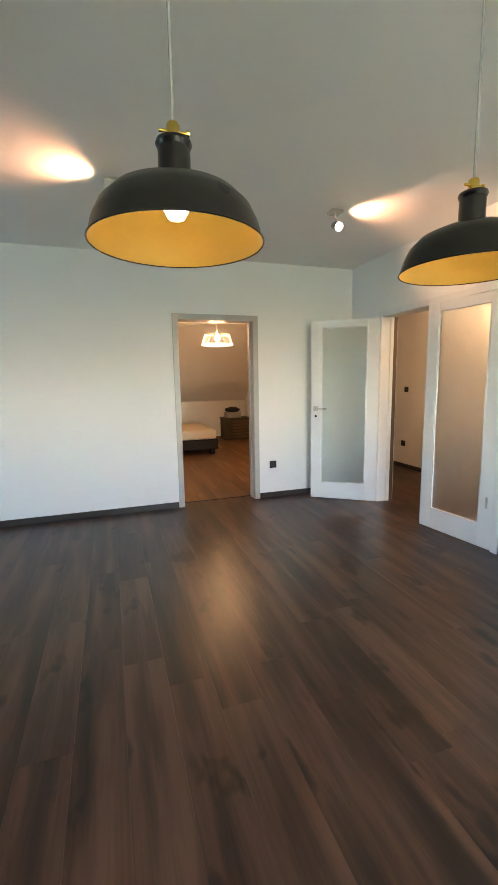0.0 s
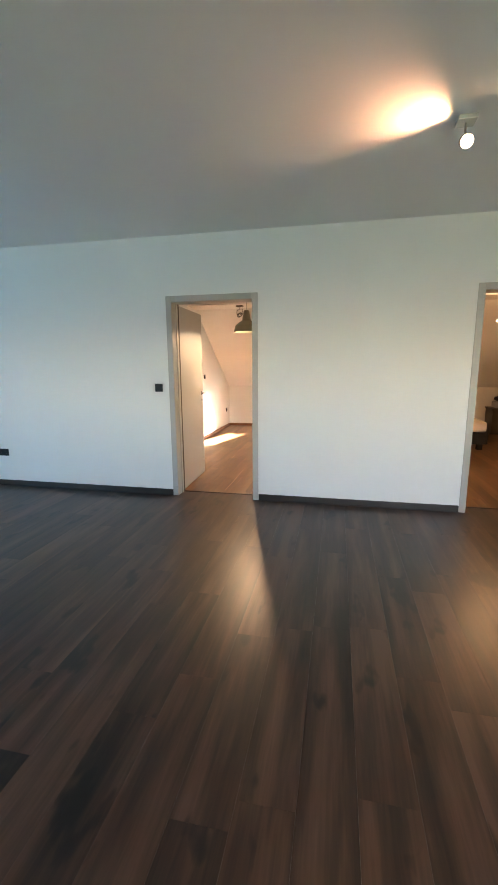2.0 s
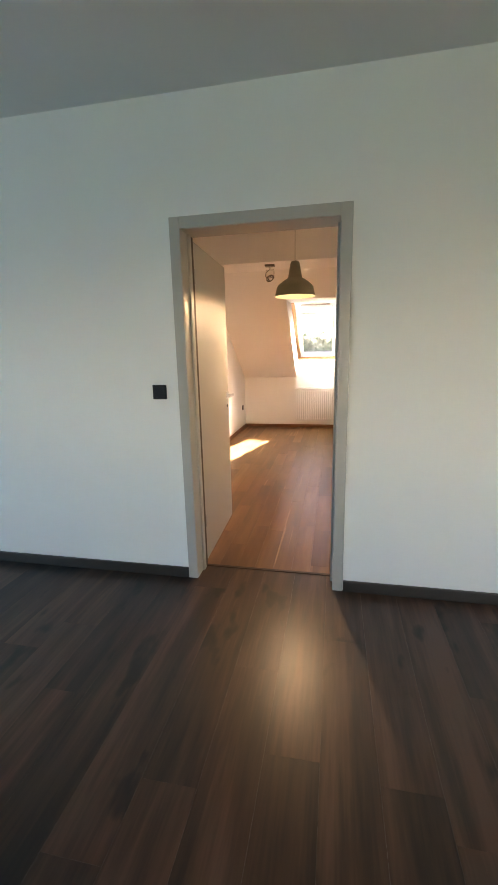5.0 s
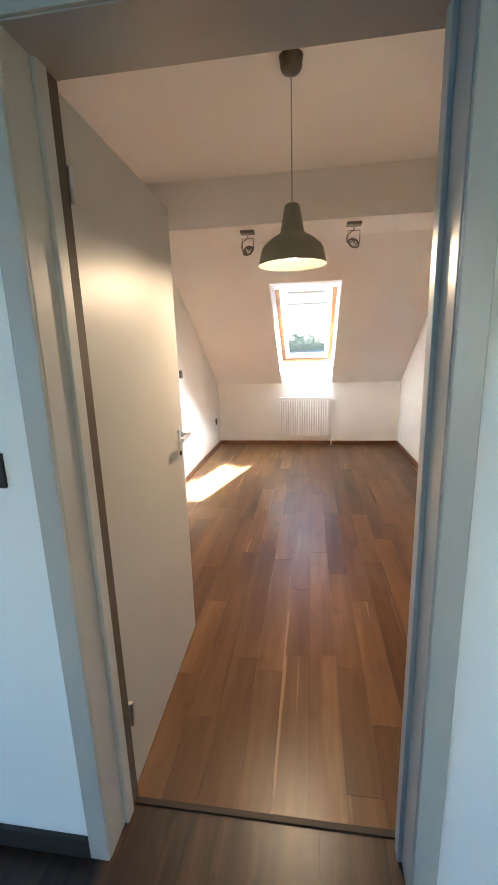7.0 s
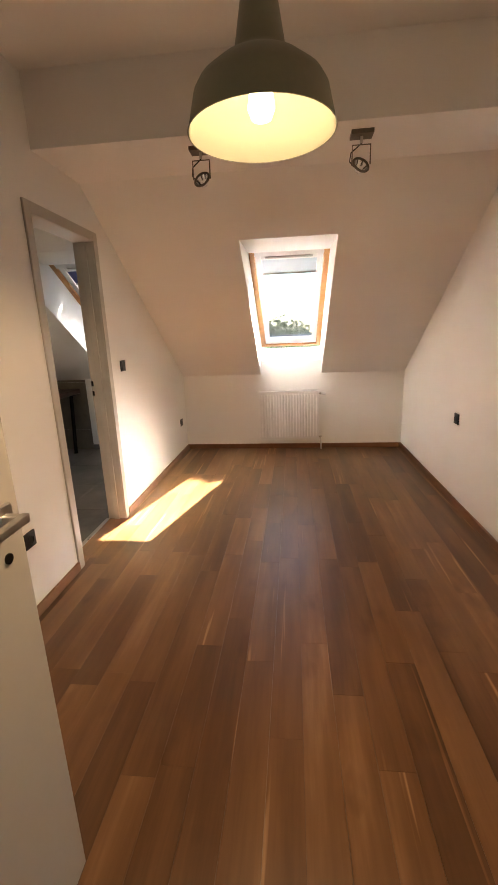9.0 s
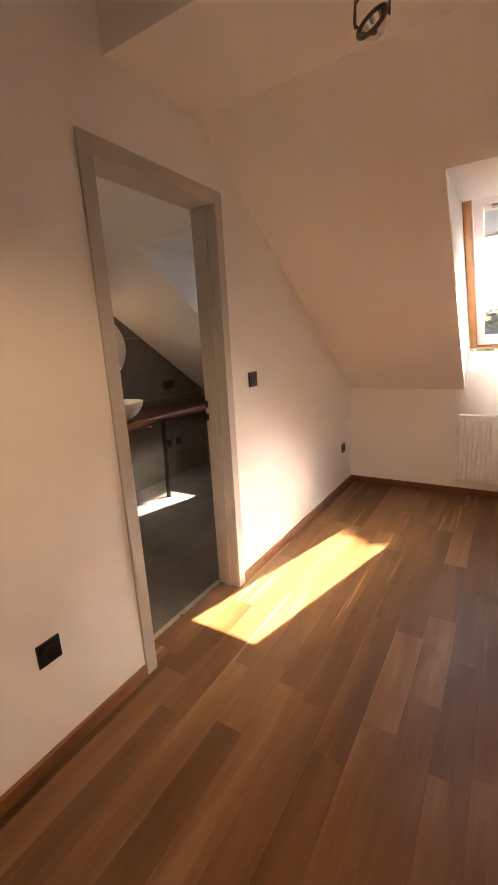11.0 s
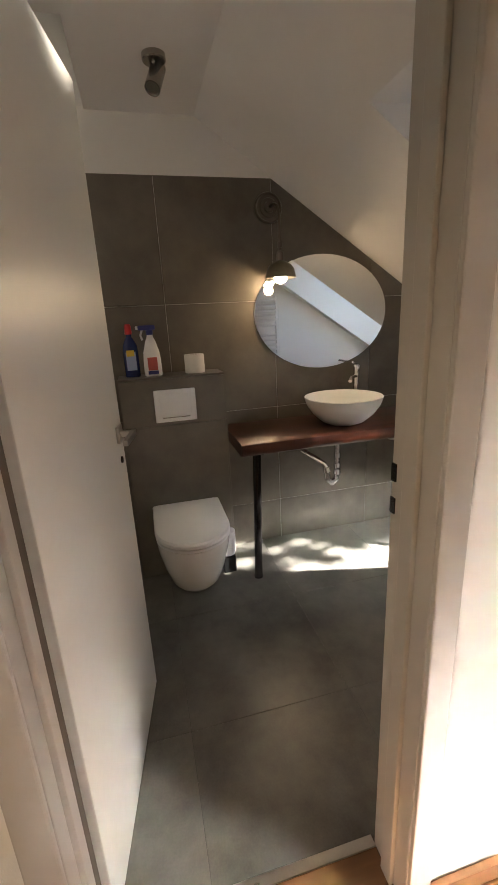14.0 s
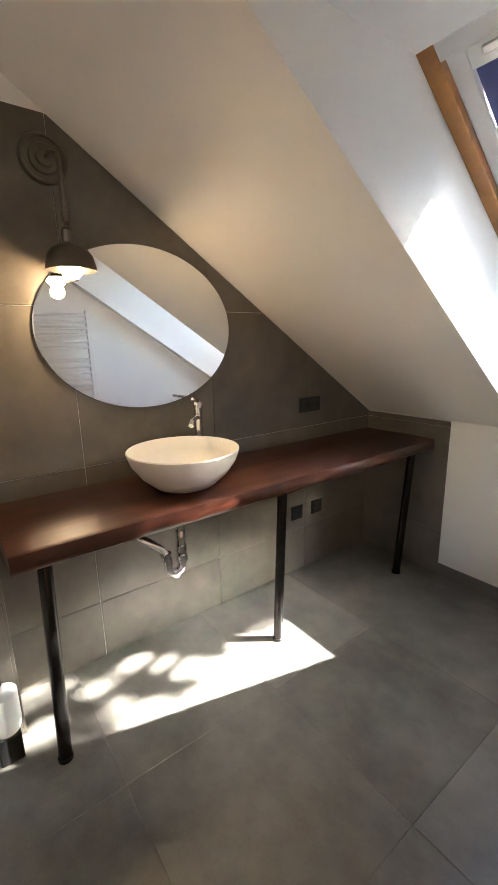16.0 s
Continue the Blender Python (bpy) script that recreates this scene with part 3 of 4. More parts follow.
socket(pose(BX + 0.0115, 4.675, 0.372, 0, 0, 90), "black wall socket on the grey tiles under the worktop")
socket(pose(BX + 0.0115, 4.832, 0.372, 0, 0, 90), "black wall socket on the grey tiles under the worktop")
switch(pose(5.9995, 0.88, 1.19, 0, 0, -90))
socket(pose(5.9995, 0.91, 0.37, 0, 0, -90), SOCK)
bolt = thing("wall_bolt", "small dark bolt in the white wall", "bolt", pose(RX, 3.26, 2.235, 0, -90, 0))
part("bolt_head", cyl((0, 0, 0), (0, 0, 0.02), 0.012, 0.009, 8), BLACKSTEEL, bolt)


# ---------- living room lamps ----------
def pendant_black(x, y):
    p = thing("pendant_lamp", "black metal dome pendant lamp with gold inside, lit", "pendant lamp", pose(x, y, 1.682), "black dome pendants")
    outer = [(0.036, 0.212), (0.037, 0.134), (0.048, 0.127), (0.098, 0.116), (0.144, 0.097), (0.172, 0.070), (0.188, 0.038), (0.195, 0.012), (0.200, 0.0)]
    part("shade", lathe(outer, 64), LAMPBLACK, p, "black lacquered dome shade", True)
    inner = [(max(r - 0.0025, 0.001), z - (0.0025 if i < 5 else 0.0)) for i, (r, z) in enumerate(outer)]
    part("shade_lining", lathe(inner, 64), GOLD, p, "gold painted inside", True)
    part("rim", tube(arc((0, 0, 0), 0.1995, 0, 354, 59, "xy"), 0.0022, 6, None, True), LAMPBLACK, p, "rolled rim", True)
    part("collar", lathe([(0.0, 0.216), (0.039, 0.216), (0.041, 0.209), (0.037, 0.200)], 32), LAMPBLACK, p, "black top collar", True)
    part("lamp_holder", lathe([(0.0, 0.254), (0.012, 0.254), (0.015, 0.249), (0.015, 0.223), (0.021, 0.219), (0.021, 0.215), (0, 0.215)], 24), BRASS, p, "brass lamp holder", True)
    knob = cyl((-0.032, 0, 0.236), (0.032, 0, 0.236), 0.004)
    cyl((0.030, 0, 0.236), (0.036, 0, 0.236), 0.008, 0.008, 12, knob)
    part("key_switch", knob, BRASS, p, "brass key switch")
    part("cable", cyl((0, 0, 0.252), (0, 0, H1 - 1.682 - 0.02), 0.0035, None, 8), GREYCLOTH, p, "pale textile cable")
    part("canopy", lathe([(0.0, H1 - 1.682 - 0.028), (0.045, H1 - 1.682 - 0.028), (0.05, H1 - 1.682)], 24), LAMPBLACK, p, "black ceiling rose")
    part("bulb", lathe([(0.0, 0.05), (0.018, 0.055), (0.028, 0.072), (0.026, 0.092), (0.014, 0.115), (0.012, 0.135), (0, 0.135)], 24), COOL, p, "glowing bulb", True)
    part("socket", cyl((0, 0, 0.134), (0, 0, 0.208), 0.018), LAMPBLACK, p, "black bulb socket")
    lamp("pendant_light", "POINT", 0.006, (1.0, 0.84, 0.62), pose(x, y, 1.682 + 0.03), radius=0.03)
    return p


pendant_black(1.946, -3.305)
pendant_black(2.822, -3.29)


def ceiling_spot(x, y, side, power):
    s = thing("ceiling_spot", "small steel ceiling spotlight, lit, glowing on the ceiling", "spotlight", pose(x, y, H1), "living room spots")
    part("base", block((-0.045, -0.045, -0.022), (0.045, 0.045, 0), 0.003), STEEL, s, "square steel base")
    part("arm", tube([(0, 0, -0.02), (0, 0, -0.06), (0, -0.02, -0.085)], 0.006), STEEL, s, "steel arm")
    m = look((0, -0.02, -0.115), (0.05 * side, -1.0, -0.55))
    part("head", lathe([(0.0, 0.045), (0.020, 0.045), (0.030, 0.030), (0.033, -0.04), (0.030, -0.04), (0.026, -0.012), (0.0, -0.012)], 24, None, m), STEEL, s, "steel lamp head", True)
    part("reflector", lathe([(0.0, -0.014), (0.024, -0.014), (0.027, -0.026), (0.0, -0.026)], 20, None, m), SPOTGLOW, s, "glowing reflector")
    lamp("spot_light", "SPOT", power, (1.0, 0.56, 0.31), look((x + side * 0.06, y - 0.02, H1 - 0.085), (x + side * 1.0, y - 0.32, H1 + 0.04)), cone=(112, 1.0), radius=0.02)
    return s


ceiling_spot(1.864, -1.399, -1, 2.0)
ceiling_spot(3.473, -1.355, 1, 1.9)

# cable and adapter on the floor by the wall
c = thing("power_adapter", "dark power adapter with a white cable on the floor", "adapter", pose(-3.003, -0.068, 0))
part("adapter", block((-0.07, -0.05, 0), (0.07, 0.05, 0.045), 0.008), BLACK, c)
part("plug", block((0.092, 0.128, 0.372), (0.132, 0.152, 0.412), 0.006), WHITEPLASTIC, c, "white plug")
part("cable", tube([(0.06, 0, 0.02), (0.14, -0.05, 0.010), (0.23, -0.03, 0.012), (0.245, 0.06, 0.03), (0.20, 0.115, 0.10), (0.14, 0.135, 0.22), (0.112, 0.145, 0.37)], 0.0065, 8), WHITEPLASTIC, c, "white cable", True)
part("cable", tube([(0.02, -0.05, 0.02), (0.10, -0.12, 0.008), (0.22, -0.10, 0.010), (0.27, 0.0, 0.015), (0.24, 0.09, 0.06), (0.17, 0.10, 0.035), (0.10, 0.07, 0.012)], 0.0055, 8), WHITEPLASTIC, c, "white cable loop", True)


# ---------- bedroom lamps ----------
def pendant_sage(x, y):
    p = thing("pendant_lamp", "sage green enamel pendant lamp, worn, lit", "pendant lamp", pose(x, y, 1.80))
    outer = [(0.0, 0.272), (0.022, 0.272), (0.033, 0.265), (0.038, 0.252), (0.056, 0.150), (0.062, 0.140), (0.100, 0.118), (0.137, 0.088), (0.148, 0.070), (0.163, 0.006), (0.166, 0.0)]
    part("shade", lathe(outer, 64), SAGE, p, "sage green enamel shade with scuffs", True)
    inner = [(max(r - 0.003, 0.0), z - (0.003 if i < 9 else 0.0)) for i, (r, z) in enumerate(outer)]
    part("shade_lining", lathe(inner, 64), CREAM, p, "cream enamel inside", True)
    part("bulb", lathe([(0.0, 0.020), (0.022, 0.028), (0.030, 0.048), (0.026, 0.072), (0.014, 0.10), (0.012, 0.12), (0, 0.12)], 24), WARM, p, "glowing bulb", True)
    part("socket", cyl((0, 0, 0.12), (0, 0, 0.20), 0.019), CREAM, p, "cream bulb socket")
    part("cable", cyl((0, 0, 0.270), (0, 0, H2 - 1.80 - 0.066), 0.003, None, 8), GREYCLOTH, p, "thin grey cable")
    part("canopy", lathe([(0.0, H2 - 1.80 - 0.070), (0.018, H2 - 1.80 - 0.069), (0.038, H2 - 1.80 - 0.060), (0.048, H2 - 1.80 - 0.044), (0.050, H2 - 1.80 - 0.020), (0.054, H2 - 1.80)], 32), PEWTER, p, "steel ceiling rose", True)
    lamp("pendant_light", "SPOT", 3.6, (1.0, 0.70, 0.42), pose(x, y, 1.80 - 0.012), cone=(178, 0.3), radius=0.03)
    return p


pendant_sage(0.093, 1.435)


def bracket_spot(x, y, turn):
    s = thing("ceiling_spot", "small dark metal bracket spotlight, switched off", "spotlight", pose(x, y, HS), "bedroom spots")
    part("base", block((-0.055, -0.040, -0.020), (0.055, 0.040, 0), 0.003), PEWTER, s, "rectangular steel base")
    part("stem", cyl((0, 0, -0.018), (0, 0, -0.050), 0.007), STEEL, s)
    part("bracket", tube([(-0.045, 0, -0.145), (-0.045, 0, -0.056), (0.045, 0, -0.056), (0.045, 0, -0.145)], 0.0035, 8), PEWTER, s, "thin wire bracket")
    m = pose(0, 0, -0.145, 60, 0, turn)
    part("ring", tube([tuple(m @ Vector(p)) for p in arc((0, 0, 0), 0.042, 0, 345, 23, "xy")], 0.006, 8, None, True), PEWTER, s, "dark metal lamp ring", True)
    part("reflector", lathe([(0.040, 0.004), (0.030, -0.022), (0.014, -0.038), (0.0, -0.040)], 24, None, m), CHROME, s, "small halogen reflector", True)
    part("lead", tube([(0.0, 0.0, -0.050), (-0.05, 0.01, -0.085), (-0.055, 0.02, -0.12), (-0.01, 0.03, -0.165)], 0.003, 6), BLACK, s, "black lead", True)
    return s


bracket_spot(0.508, 2.80, 25)
bracket_spot(-0.318, 2.825, -20)

# ---------- bedroom radiator ----------
r = thing("radiator", "white ribbed panel radiator under the roof window", "radiator", pose(0.10, YF, 0))
part("panel", block((-0.345, -0.095, 0.135), (0.345, -0.078, 0.690), 0.004), WHITEMETAL, r)
ribs = [(-0.322 + 0.0333 * i) for i in range(20)]
for x in ribs:
    part("rib", block((x - 0.009, -0.103, 0.160), (x + 0.009, -0.094, 0.668), 0.004, None, 1), WHITEMETAL, r)
part("back_panel", block((-0.345, -0.045, 0.135), (0.345, -0.032, 0.690), 0.004), WHITEMETAL, r)
part("top_grille", block((-0.347, -0.100, 0.690), (0.347, -0.030, 0.702), 0.003), WHITEMETAL, r, "white top grille")
for s in (-1, 1):
    part("side_cover", block((s * 0.346 - 0.003, -0.100, 0.135), (s * 0.346 + 0.003, -0.030, 0.695), 0.002), WHITEMETAL, r)
    part("bracket", block((s * 0.22 - 0.015, -0.032, 0.18), (s * 0.22 + 0.015, 0.0, 0.66), 0.002), WHITEMETAL, r)
part("valve", cyl((0.348, -0.065, 0.668), (0.372, -0.065, 0.668), 0.012), CHROME, r, "chrome valve")
part("thermostat", cyl((0.372, -0.065, 0.668), (0.425, -0.065, 0.668), 0.020, 0.017), WHITEPLASTIC, r, "white thermostat head", True)
part("lower_valve", cyl((0.348, -0.065, 0.155), (0.385, -0.065, 0.155), 0.011), CHROME, r, "chrome lower valve")
part("pipe", cyl((0.378, -0.065, 0.0), (0.378, -0.065, 0.155), 0.008), WHITEMETAL, r, "white pipe")

# ---------- far bedroom ----------
b = thing("bed", "low dark bed with a cream mattress, unmade", "bed", pose(2.62, 3.95, 0))
part("bed_base", block((-1.02, -0.78, 0.10), (1.02, 0.78, 0.29), 0.015), BEDBASE, b, "dark upholstered base")
for sx in (-1, 1):
    for sy in (-1, 1):
        part("leg", block((sx * 0.93 - 0.04, sy * 0.68 - 0.04, 0), (sx * 0.93 + 0.04, sy * 0.68 + 0.04, 0.11), 0.004), BEDBASE, b)
part("mattress", block((-1.0, -0.76, 0.29), (1.0, 0.76, 0.46), 0.045, None, 4), MATTRESS, b, "cream mattress", True)
part("headboard", block((-1.06, -0.80, 0), (-1.02, 0.80, 0.85), 0.01), BEDBASE, b)

d = thing("dresser", "dark slatted low dresser beside the white wall", "dresser", pose(4.50, 4.95, 0))
part("carcass", block((-0.30, -0.20, 0.02), (0.30, 0.20, 0.50), 0.006), DRESSER, d)
part("top", block((-0.315, -0.215, 0.50), (0.315, 0.215, 0.525), 0.004), DRESSER, d)
for i in range(6):
    part("slat", block((-0.10, -0.217, 0.06 + i * 0.07), (0.29, -0.200, 0.105 + i * 0.07), 0.004), BROWNWOOD, d, "brown slat")
part("side_panel", block((-0.30, -0.216, 0.03), (-0.12, -0.201, 0.49), 0.004), DRESSER, d)
box = thing("storage_box", "grey fabric storage box on the dresser", "box", pose(4.44, 4.93, 0.525))
part("box_body", block((-0.17, -0.14, 0), (0.17, 0.14, 0.12), 0.012), GREYCLOTH, box)
bag = thing("bag", "rumpled black bag on the grey box", "bag", pose(4.44, 4.93, 0.640))
bm = bmesh.new()
bmesh.ops.create_icosphere(bm, subdivisions=3, radius=1)
for v in bm.verts:
    k = 1 + 0.22 * noise.noise(v.co * 2.3)
    v.co = (v.co.x * 0.17 * k, v.co.y * 0.12 * k, max(0.0, (v.co.z * 0.6 + 0.5) * 0.11 * k))
part("bag_body", bm, BAGCLOTH, bag, "", True)

p = thing("ceiling_lamp", "white wire-frame pendant lamp with a lit disc", "ceiling lamp", pose(3.212, 1.34, 1.852))
part("diffuser", lathe([(0.0, -0.004), (0.210, -0.004), (0.215, 0.004), (0.205, 0.012), (0.0, 0.012)], 40), glowing("lit_diffuser", (1.0, 0.86, 0.62), 0.25), p, "glowing diffuser disc")
part("top_ring", tube(arc((0, 0, 0.14), 0.165, 0, 352, 44, "xy"), 0.004, 8, None, True), WHITEMETAL, p, "white wire ring")
part("bottom_ring", tube(arc((0, 0, 0.012), 0.212, 0, 352, 44, "xy"), 0.004, 8, None, True), WHITEMETAL, p, "white wire ring")
for i in range(10):
    a0, a1 = radians(36 * i), radians(36 * i + 18)
    a2 = radians(36 * i + 36)
    part("wire", tube([(0.212 * math.cos(a0), 0.212 * math.sin(a0), 0.012), (0.165 * math.cos(a1), 0.165 * math.sin(a1), 0.14), (0.212 * math.cos(a2), 0.212 * math.sin(a2), 0.012)], 0.0035, 6), WHITEMETAL, p, "white zigzag wire")
part("stem", cyl((0, 0, 0.01), (0, 0, H2 - 1.852 - 0.02), 0.006), WHITEMETAL, p)
part("bulb", lathe([(0.0, 0.06), (0.03, 0.075), (0.034, 0.10), (0.016, 0.14), (0, 0.15)], 20), WARM, p, "glowing bulb", True)
part("canopy", lathe([(0.0, H2 - 1.852 - 0.03), (0.06, H2 - 1.852 - 0.03), (0.065, H2 - 1.852)], 24), WHITEMETAL, p)
lamp("ceiling_lamp_light", "POINT", 1.9, (1.0, 0.58, 0.28), pose(3.212, 1.34, 2.0), radius=0.05)
lamp("ceiling_lamp_glow", "POINT", 0.9, (1.0, 0.58, 0.28), pose(3.212, 1.34, 1.81), radius=0.10)

# ---------- hallway ----------
k = thing("hall_cabinet", "low brown wooden cabinet in the hallway", "cabinet", pose(5.60, 1.50, 0))
part("carcass", block((-0.35, -0.22, 0.03), (0.35, 0.22, 0.56), 0.006), BROWNWOOD, k)
part("top", block((-0.37, -0.24, 0.56), (0.37, 0.24, 0.585), 0.004), BROWNWOOD, k)
lamp("hall_light", "POINT", 1.35, (1.0, 0.60, 0.32), pose(5.4, -1.2, 2.35), radius=0.10)
p = thing("ceiling_lamp", "round white glass ceiling lamp in the hallway, lit", "ceiling lamp", pose(5.4, -1.2, H1))
part("shade", lathe([(0.0, -0.10), (0.08, -0.095), (0.14, -0.06), (0.15, -0.02), (0.15, 0.0)], 32), glowing("lit_opal_glass", (1.0, 0.80, 0.55), 0.3), p, "opal glass shade", True)

# ---------- bathroom ----------
# tiled back wall and knee: pieces at the end of the file
# cistern box behind the toilet
CX, CY0, CY1, CZ = -2.750, 2.665, 3.197, 1.115
cb = tagged(thing("cistern_box", "grey tiled cistern box behind the toilet", "cistern box", pose(0, 0, 0)), kind="structure")
part("core", block((BX + 0.011, CY0 + 0.01, 0.0), (CX - 0.010, CY1 - 0.010, CZ - 0.010)), GROUT, cb)
for z0, z1 in ((0.002, 0.865), (0.868, CZ - 0.012)):
    part("tile", block((CX - 0.010, CY0, z0), (CX, CY1 - 0.010, z1), 0.0012, None, 1), TILE, cb)
    part("tile", block((BX + 0.011, CY1 - 0.010, z0), (CX, CY1, z1), 0.0012, None, 1), TILE, cb)
part("tile", block((BX + 0.011, CY0, CZ - 0.010), (CX + 0.001, CY1 + 0.001, CZ), 0.0015, None, 1), TILE, cb)

fp = thing("flush_plate", "white rectangular flush plate on the tiled box", "flush plate", pose(CX, 2.933, 0.967))
part("plate", block((0, -0.105, -0.083), (0.010, 0.105, 0.083), 0.004), WHITEPLASTIC, fp)
part("button", block((0.0095, -0.080, -0.052), (0.0135, 0.080, 0.058), 0.003), WHITEPLASTIC, fp, "white push button")
part("groove", block((0.010, -0.070, -0.062), (0.0125, 0.070, -0.057), 0.001), CHROME, fp, "chrome line")

t = thing("toilet", "white wall-hung toilet with the lid closed", "toilet", pose(CX, 2.937, 0))


def dshape(w, d, n=14, r=0.03):
    """Outline of a D: flat at the wall, round in front (x away from the wall)."""
    pts = [(0.0, -w / 2), (d - w / 2 - 0.02, -w / 2)]
    for i in range(1, n):
        a = -math.pi / 2 + math.pi * i / n
        pts.append((d - w / 2 - 0.02 + (w / 2 + 0.02) * math.cos(a), w / 2 * math.sin(a)))
    return pts + [(d - w / 2 - 0.02, w / 2), (0.0, w / 2)]


def loft(sections):
    """Joins outlines (points, z), of equal count, into a closed body."""
    b = bmesh.new()
    rings = [[b.verts.new((p[0], p[1], z)) for p in pts] for pts, z in sections]
    n = len(rings[0])
    for a, c in zip(rings, rings[1:]):
        for i in range(n):
            b.faces.new((a[i], a[(i + 1) % n], c[(i + 1) % n], c[i]))
    b.faces.new(rings[0])
    b.faces.new(rings[-1])
    return b


part("bowl", loft([(dshape(0.15, 0.26), 0.075), (dshape(0.20, 0.33), 0.082), (dshape(0.245, 0.385), 0.13), (dshape(0.30, 0.43), 0.22), (dshape(0.34, 0.46), 0.31), (dshape(0.352, 0.472), 0.355), (dshape(0.352, 0.472), 0.378)]), CERAMIC, t, "white ceramic bowl", True)
part("seat", loft([(dshape(0.350, 0.470), 0.379), (dshape(0.358, 0.478), 0.383), (dshape(0.358, 0.478), 0.395), (dshape(0.352, 0.472), 0.399)]), WHITEPLASTIC, t, "white seat", True)
part("lid", loft([(dshape(0.352, 0.472), 0.400), (dshape(0.362, 0.482), 0.404), (dshape(0.362, 0.482), 0.418), (dshape(0.352, 0.472), 0.427), (dshape(0.30, 0.43), 0.430)]), WHITEPLASTIC, t, "white closed lid", True)
for s in (-1, 1):
    part("hinge", cyl((0.03, s * 0.10 - 0.03, 0.405), (0.03, s * 0.10 + 0.03, 0.405), 0.012), CHROME, t, "chrome hinge")

g = thing("toilet_brush", "white toilet brush holder with a black base", "toilet brush", pose(-2.700, 3.142, 0))
part("base", block((-0.045, -0.036, 0), (0.045, 0.036, 0.10), 0.006), BLACK, g, "black base")
part("holder", lathe([(0.0, 0.10), (0.040, 0.10), (0.046, 0.13), (0.046, 0.24), (0.030, 0.25), (0.0, 0.25)], 24), WHITEPLASTIC, g, "white holder", True)
part("brush_handle", cyl((0, 0, 0.25), (0, 0, 0.34), 0.007), CHROME, g, "chrome handle")

# bottles and paper on the box
bt = thing("cleaner_bottle", "dark blue cleaner bottle with a red cap", "bottle", pose(-2.86, 2.742, CZ))
part("bottle_body", lathe([(0.0, 0.0), (0.034, 0.0), (0.038, 0.006), (0.038, 0.13), (0.034, 0.16), (0.020, 0.19), (0.013, 0.20), (0.013, 0.212), (0, 0.212)], 28, None, None, 0.65), NAVY, bt, "", True)
part("cap", lathe([(0.0, 0.262), (0.012, 0.262), (0.017, 0.25), (0.018, 0.212), (0, 0.212)], 20), REDPLASTIC, bt, "red cap", True)
part("label_patch", block((0.0255, -0.024, 0.035), (0.0268, 0.024, 0.125), 0.0005), PALEPRINT, bt, "pale blue printed label")
part("label_bar", block((0.0266, -0.020, 0.105), (0.0276, 0.018, 0.135), 0.0004), YELLOWPRINT, bt, "yellow printed bar")
bt = thing("spray_bottle", "white spray bottle with a blue trigger head", "spray bottle", pose(-2.84, 2.845, CZ))
part("bottle_body", lathe([(0.0, 0.0), (0.042, 0.0), (0.045, 0.006), (0.044, 0.07), (0.040, 0.12), (0.026, 0.17), (0.015, 0.198), (0.014, 0.208), (0, 0.208)], 28, None, None, 0.6), WHITEPLASTIC, bt, "", True)
part("collar", cyl((0, 0, 0.205), (0, 0, 0.228), 0.017), BLUEPLASTIC, bt, "blue collar")
part("trigger_head", block((-0.014, -0.055, 0.228), (0.014, 0.030, 0.252), 0.008, None, 3), BLUEPLASTIC, bt, "blue spray head", True)
part("nozzle", block((-0.010, -0.066, 0.232), (0.010, -0.053, 0.250), 0.002), WHITEPLASTIC, bt, "white nozzle")
part("trigger", tube([(0, -0.035, 0.230), (0, -0.045, 0.205), (0, -0.038, 0.180)], 0.005, 8), WHITEPLASTIC, bt, "white trigger")
part("label_patch", block((0.0262, -0.024, 0.030), (0.0275, 0.024, 0.095), 0.0005), REDPRINT, bt, "red printed label")
part("label_bar", block((0.0268, -0.026, 0.010), (0.0280, 0.026, 0.028), 0.0004), BLUEPLASTIC, bt, "dark blue printed bar")
pr = thing("toilet_roll", "white toilet paper roll on the tiled box", "toilet roll", pose(-2.845, 3.06, CZ))
part("paper", lathe([(0.021, 0.0), (0.050, 0.0), (0.052, 0.003), (0.052, 0.092), (0.050, 0.095), (0.021, 0.095), (0.021, 0.0)], 36), PAPER, pr, "", True)
part("core", lathe([(0.0208, 0.001), (0.0208, 0.094), (0.0195, 0.094), (0.0195, 0.001), (0.0208, 0.001)], 24), BROWNWOOD, pr, "brown card core")

# worktop slab on steel legs
TZ0, TZ1, TY0, TY1, TX = 0.725, 0.790, 3.21, 5.285, -2.49
wt = thing("worktop", "dark brown live-edge wooden worktop on black steel legs", "worktop", pose(0, 0, 0))
b = bmesh.new()
n = 60
rows = []
for i in range(n + 1):
    y = TY0 + (TY1 - TY0) * i / n
    wob = 0.010 * noise.noise((0, y * 2.2, 3.1)) + 0.004 * noise.noise((0, y * 9, 1.7))
    low = 0.006 * noise.noise((4, y * 5, 0.3))
    x1 = TX + wob
    rows.append([b.verts.new(c) for c in ((BX + 0.012, y, TZ0), (x1 - 0.016, y, TZ0), (x1 - 0.004, y, TZ0 + 0.012 + low), (x1, y, TZ0 + 0.034 + low), (x1 - 0.006, y, TZ1 - 0.006), (x1 - 0.014, y, TZ1), (BX + 0.012, y, TZ1))])
for a, c in zip(rows, rows[1:]):
    for j in range(7):
        b.faces.new((a[j], a[(j + 1) % 7], c[(j + 1) % 7], c[j]))
b.faces.new(rows[0])
b.faces.new(rows[-1])
part("slab", b, SLAB, wt, "dark brown slab with a live edge", True)
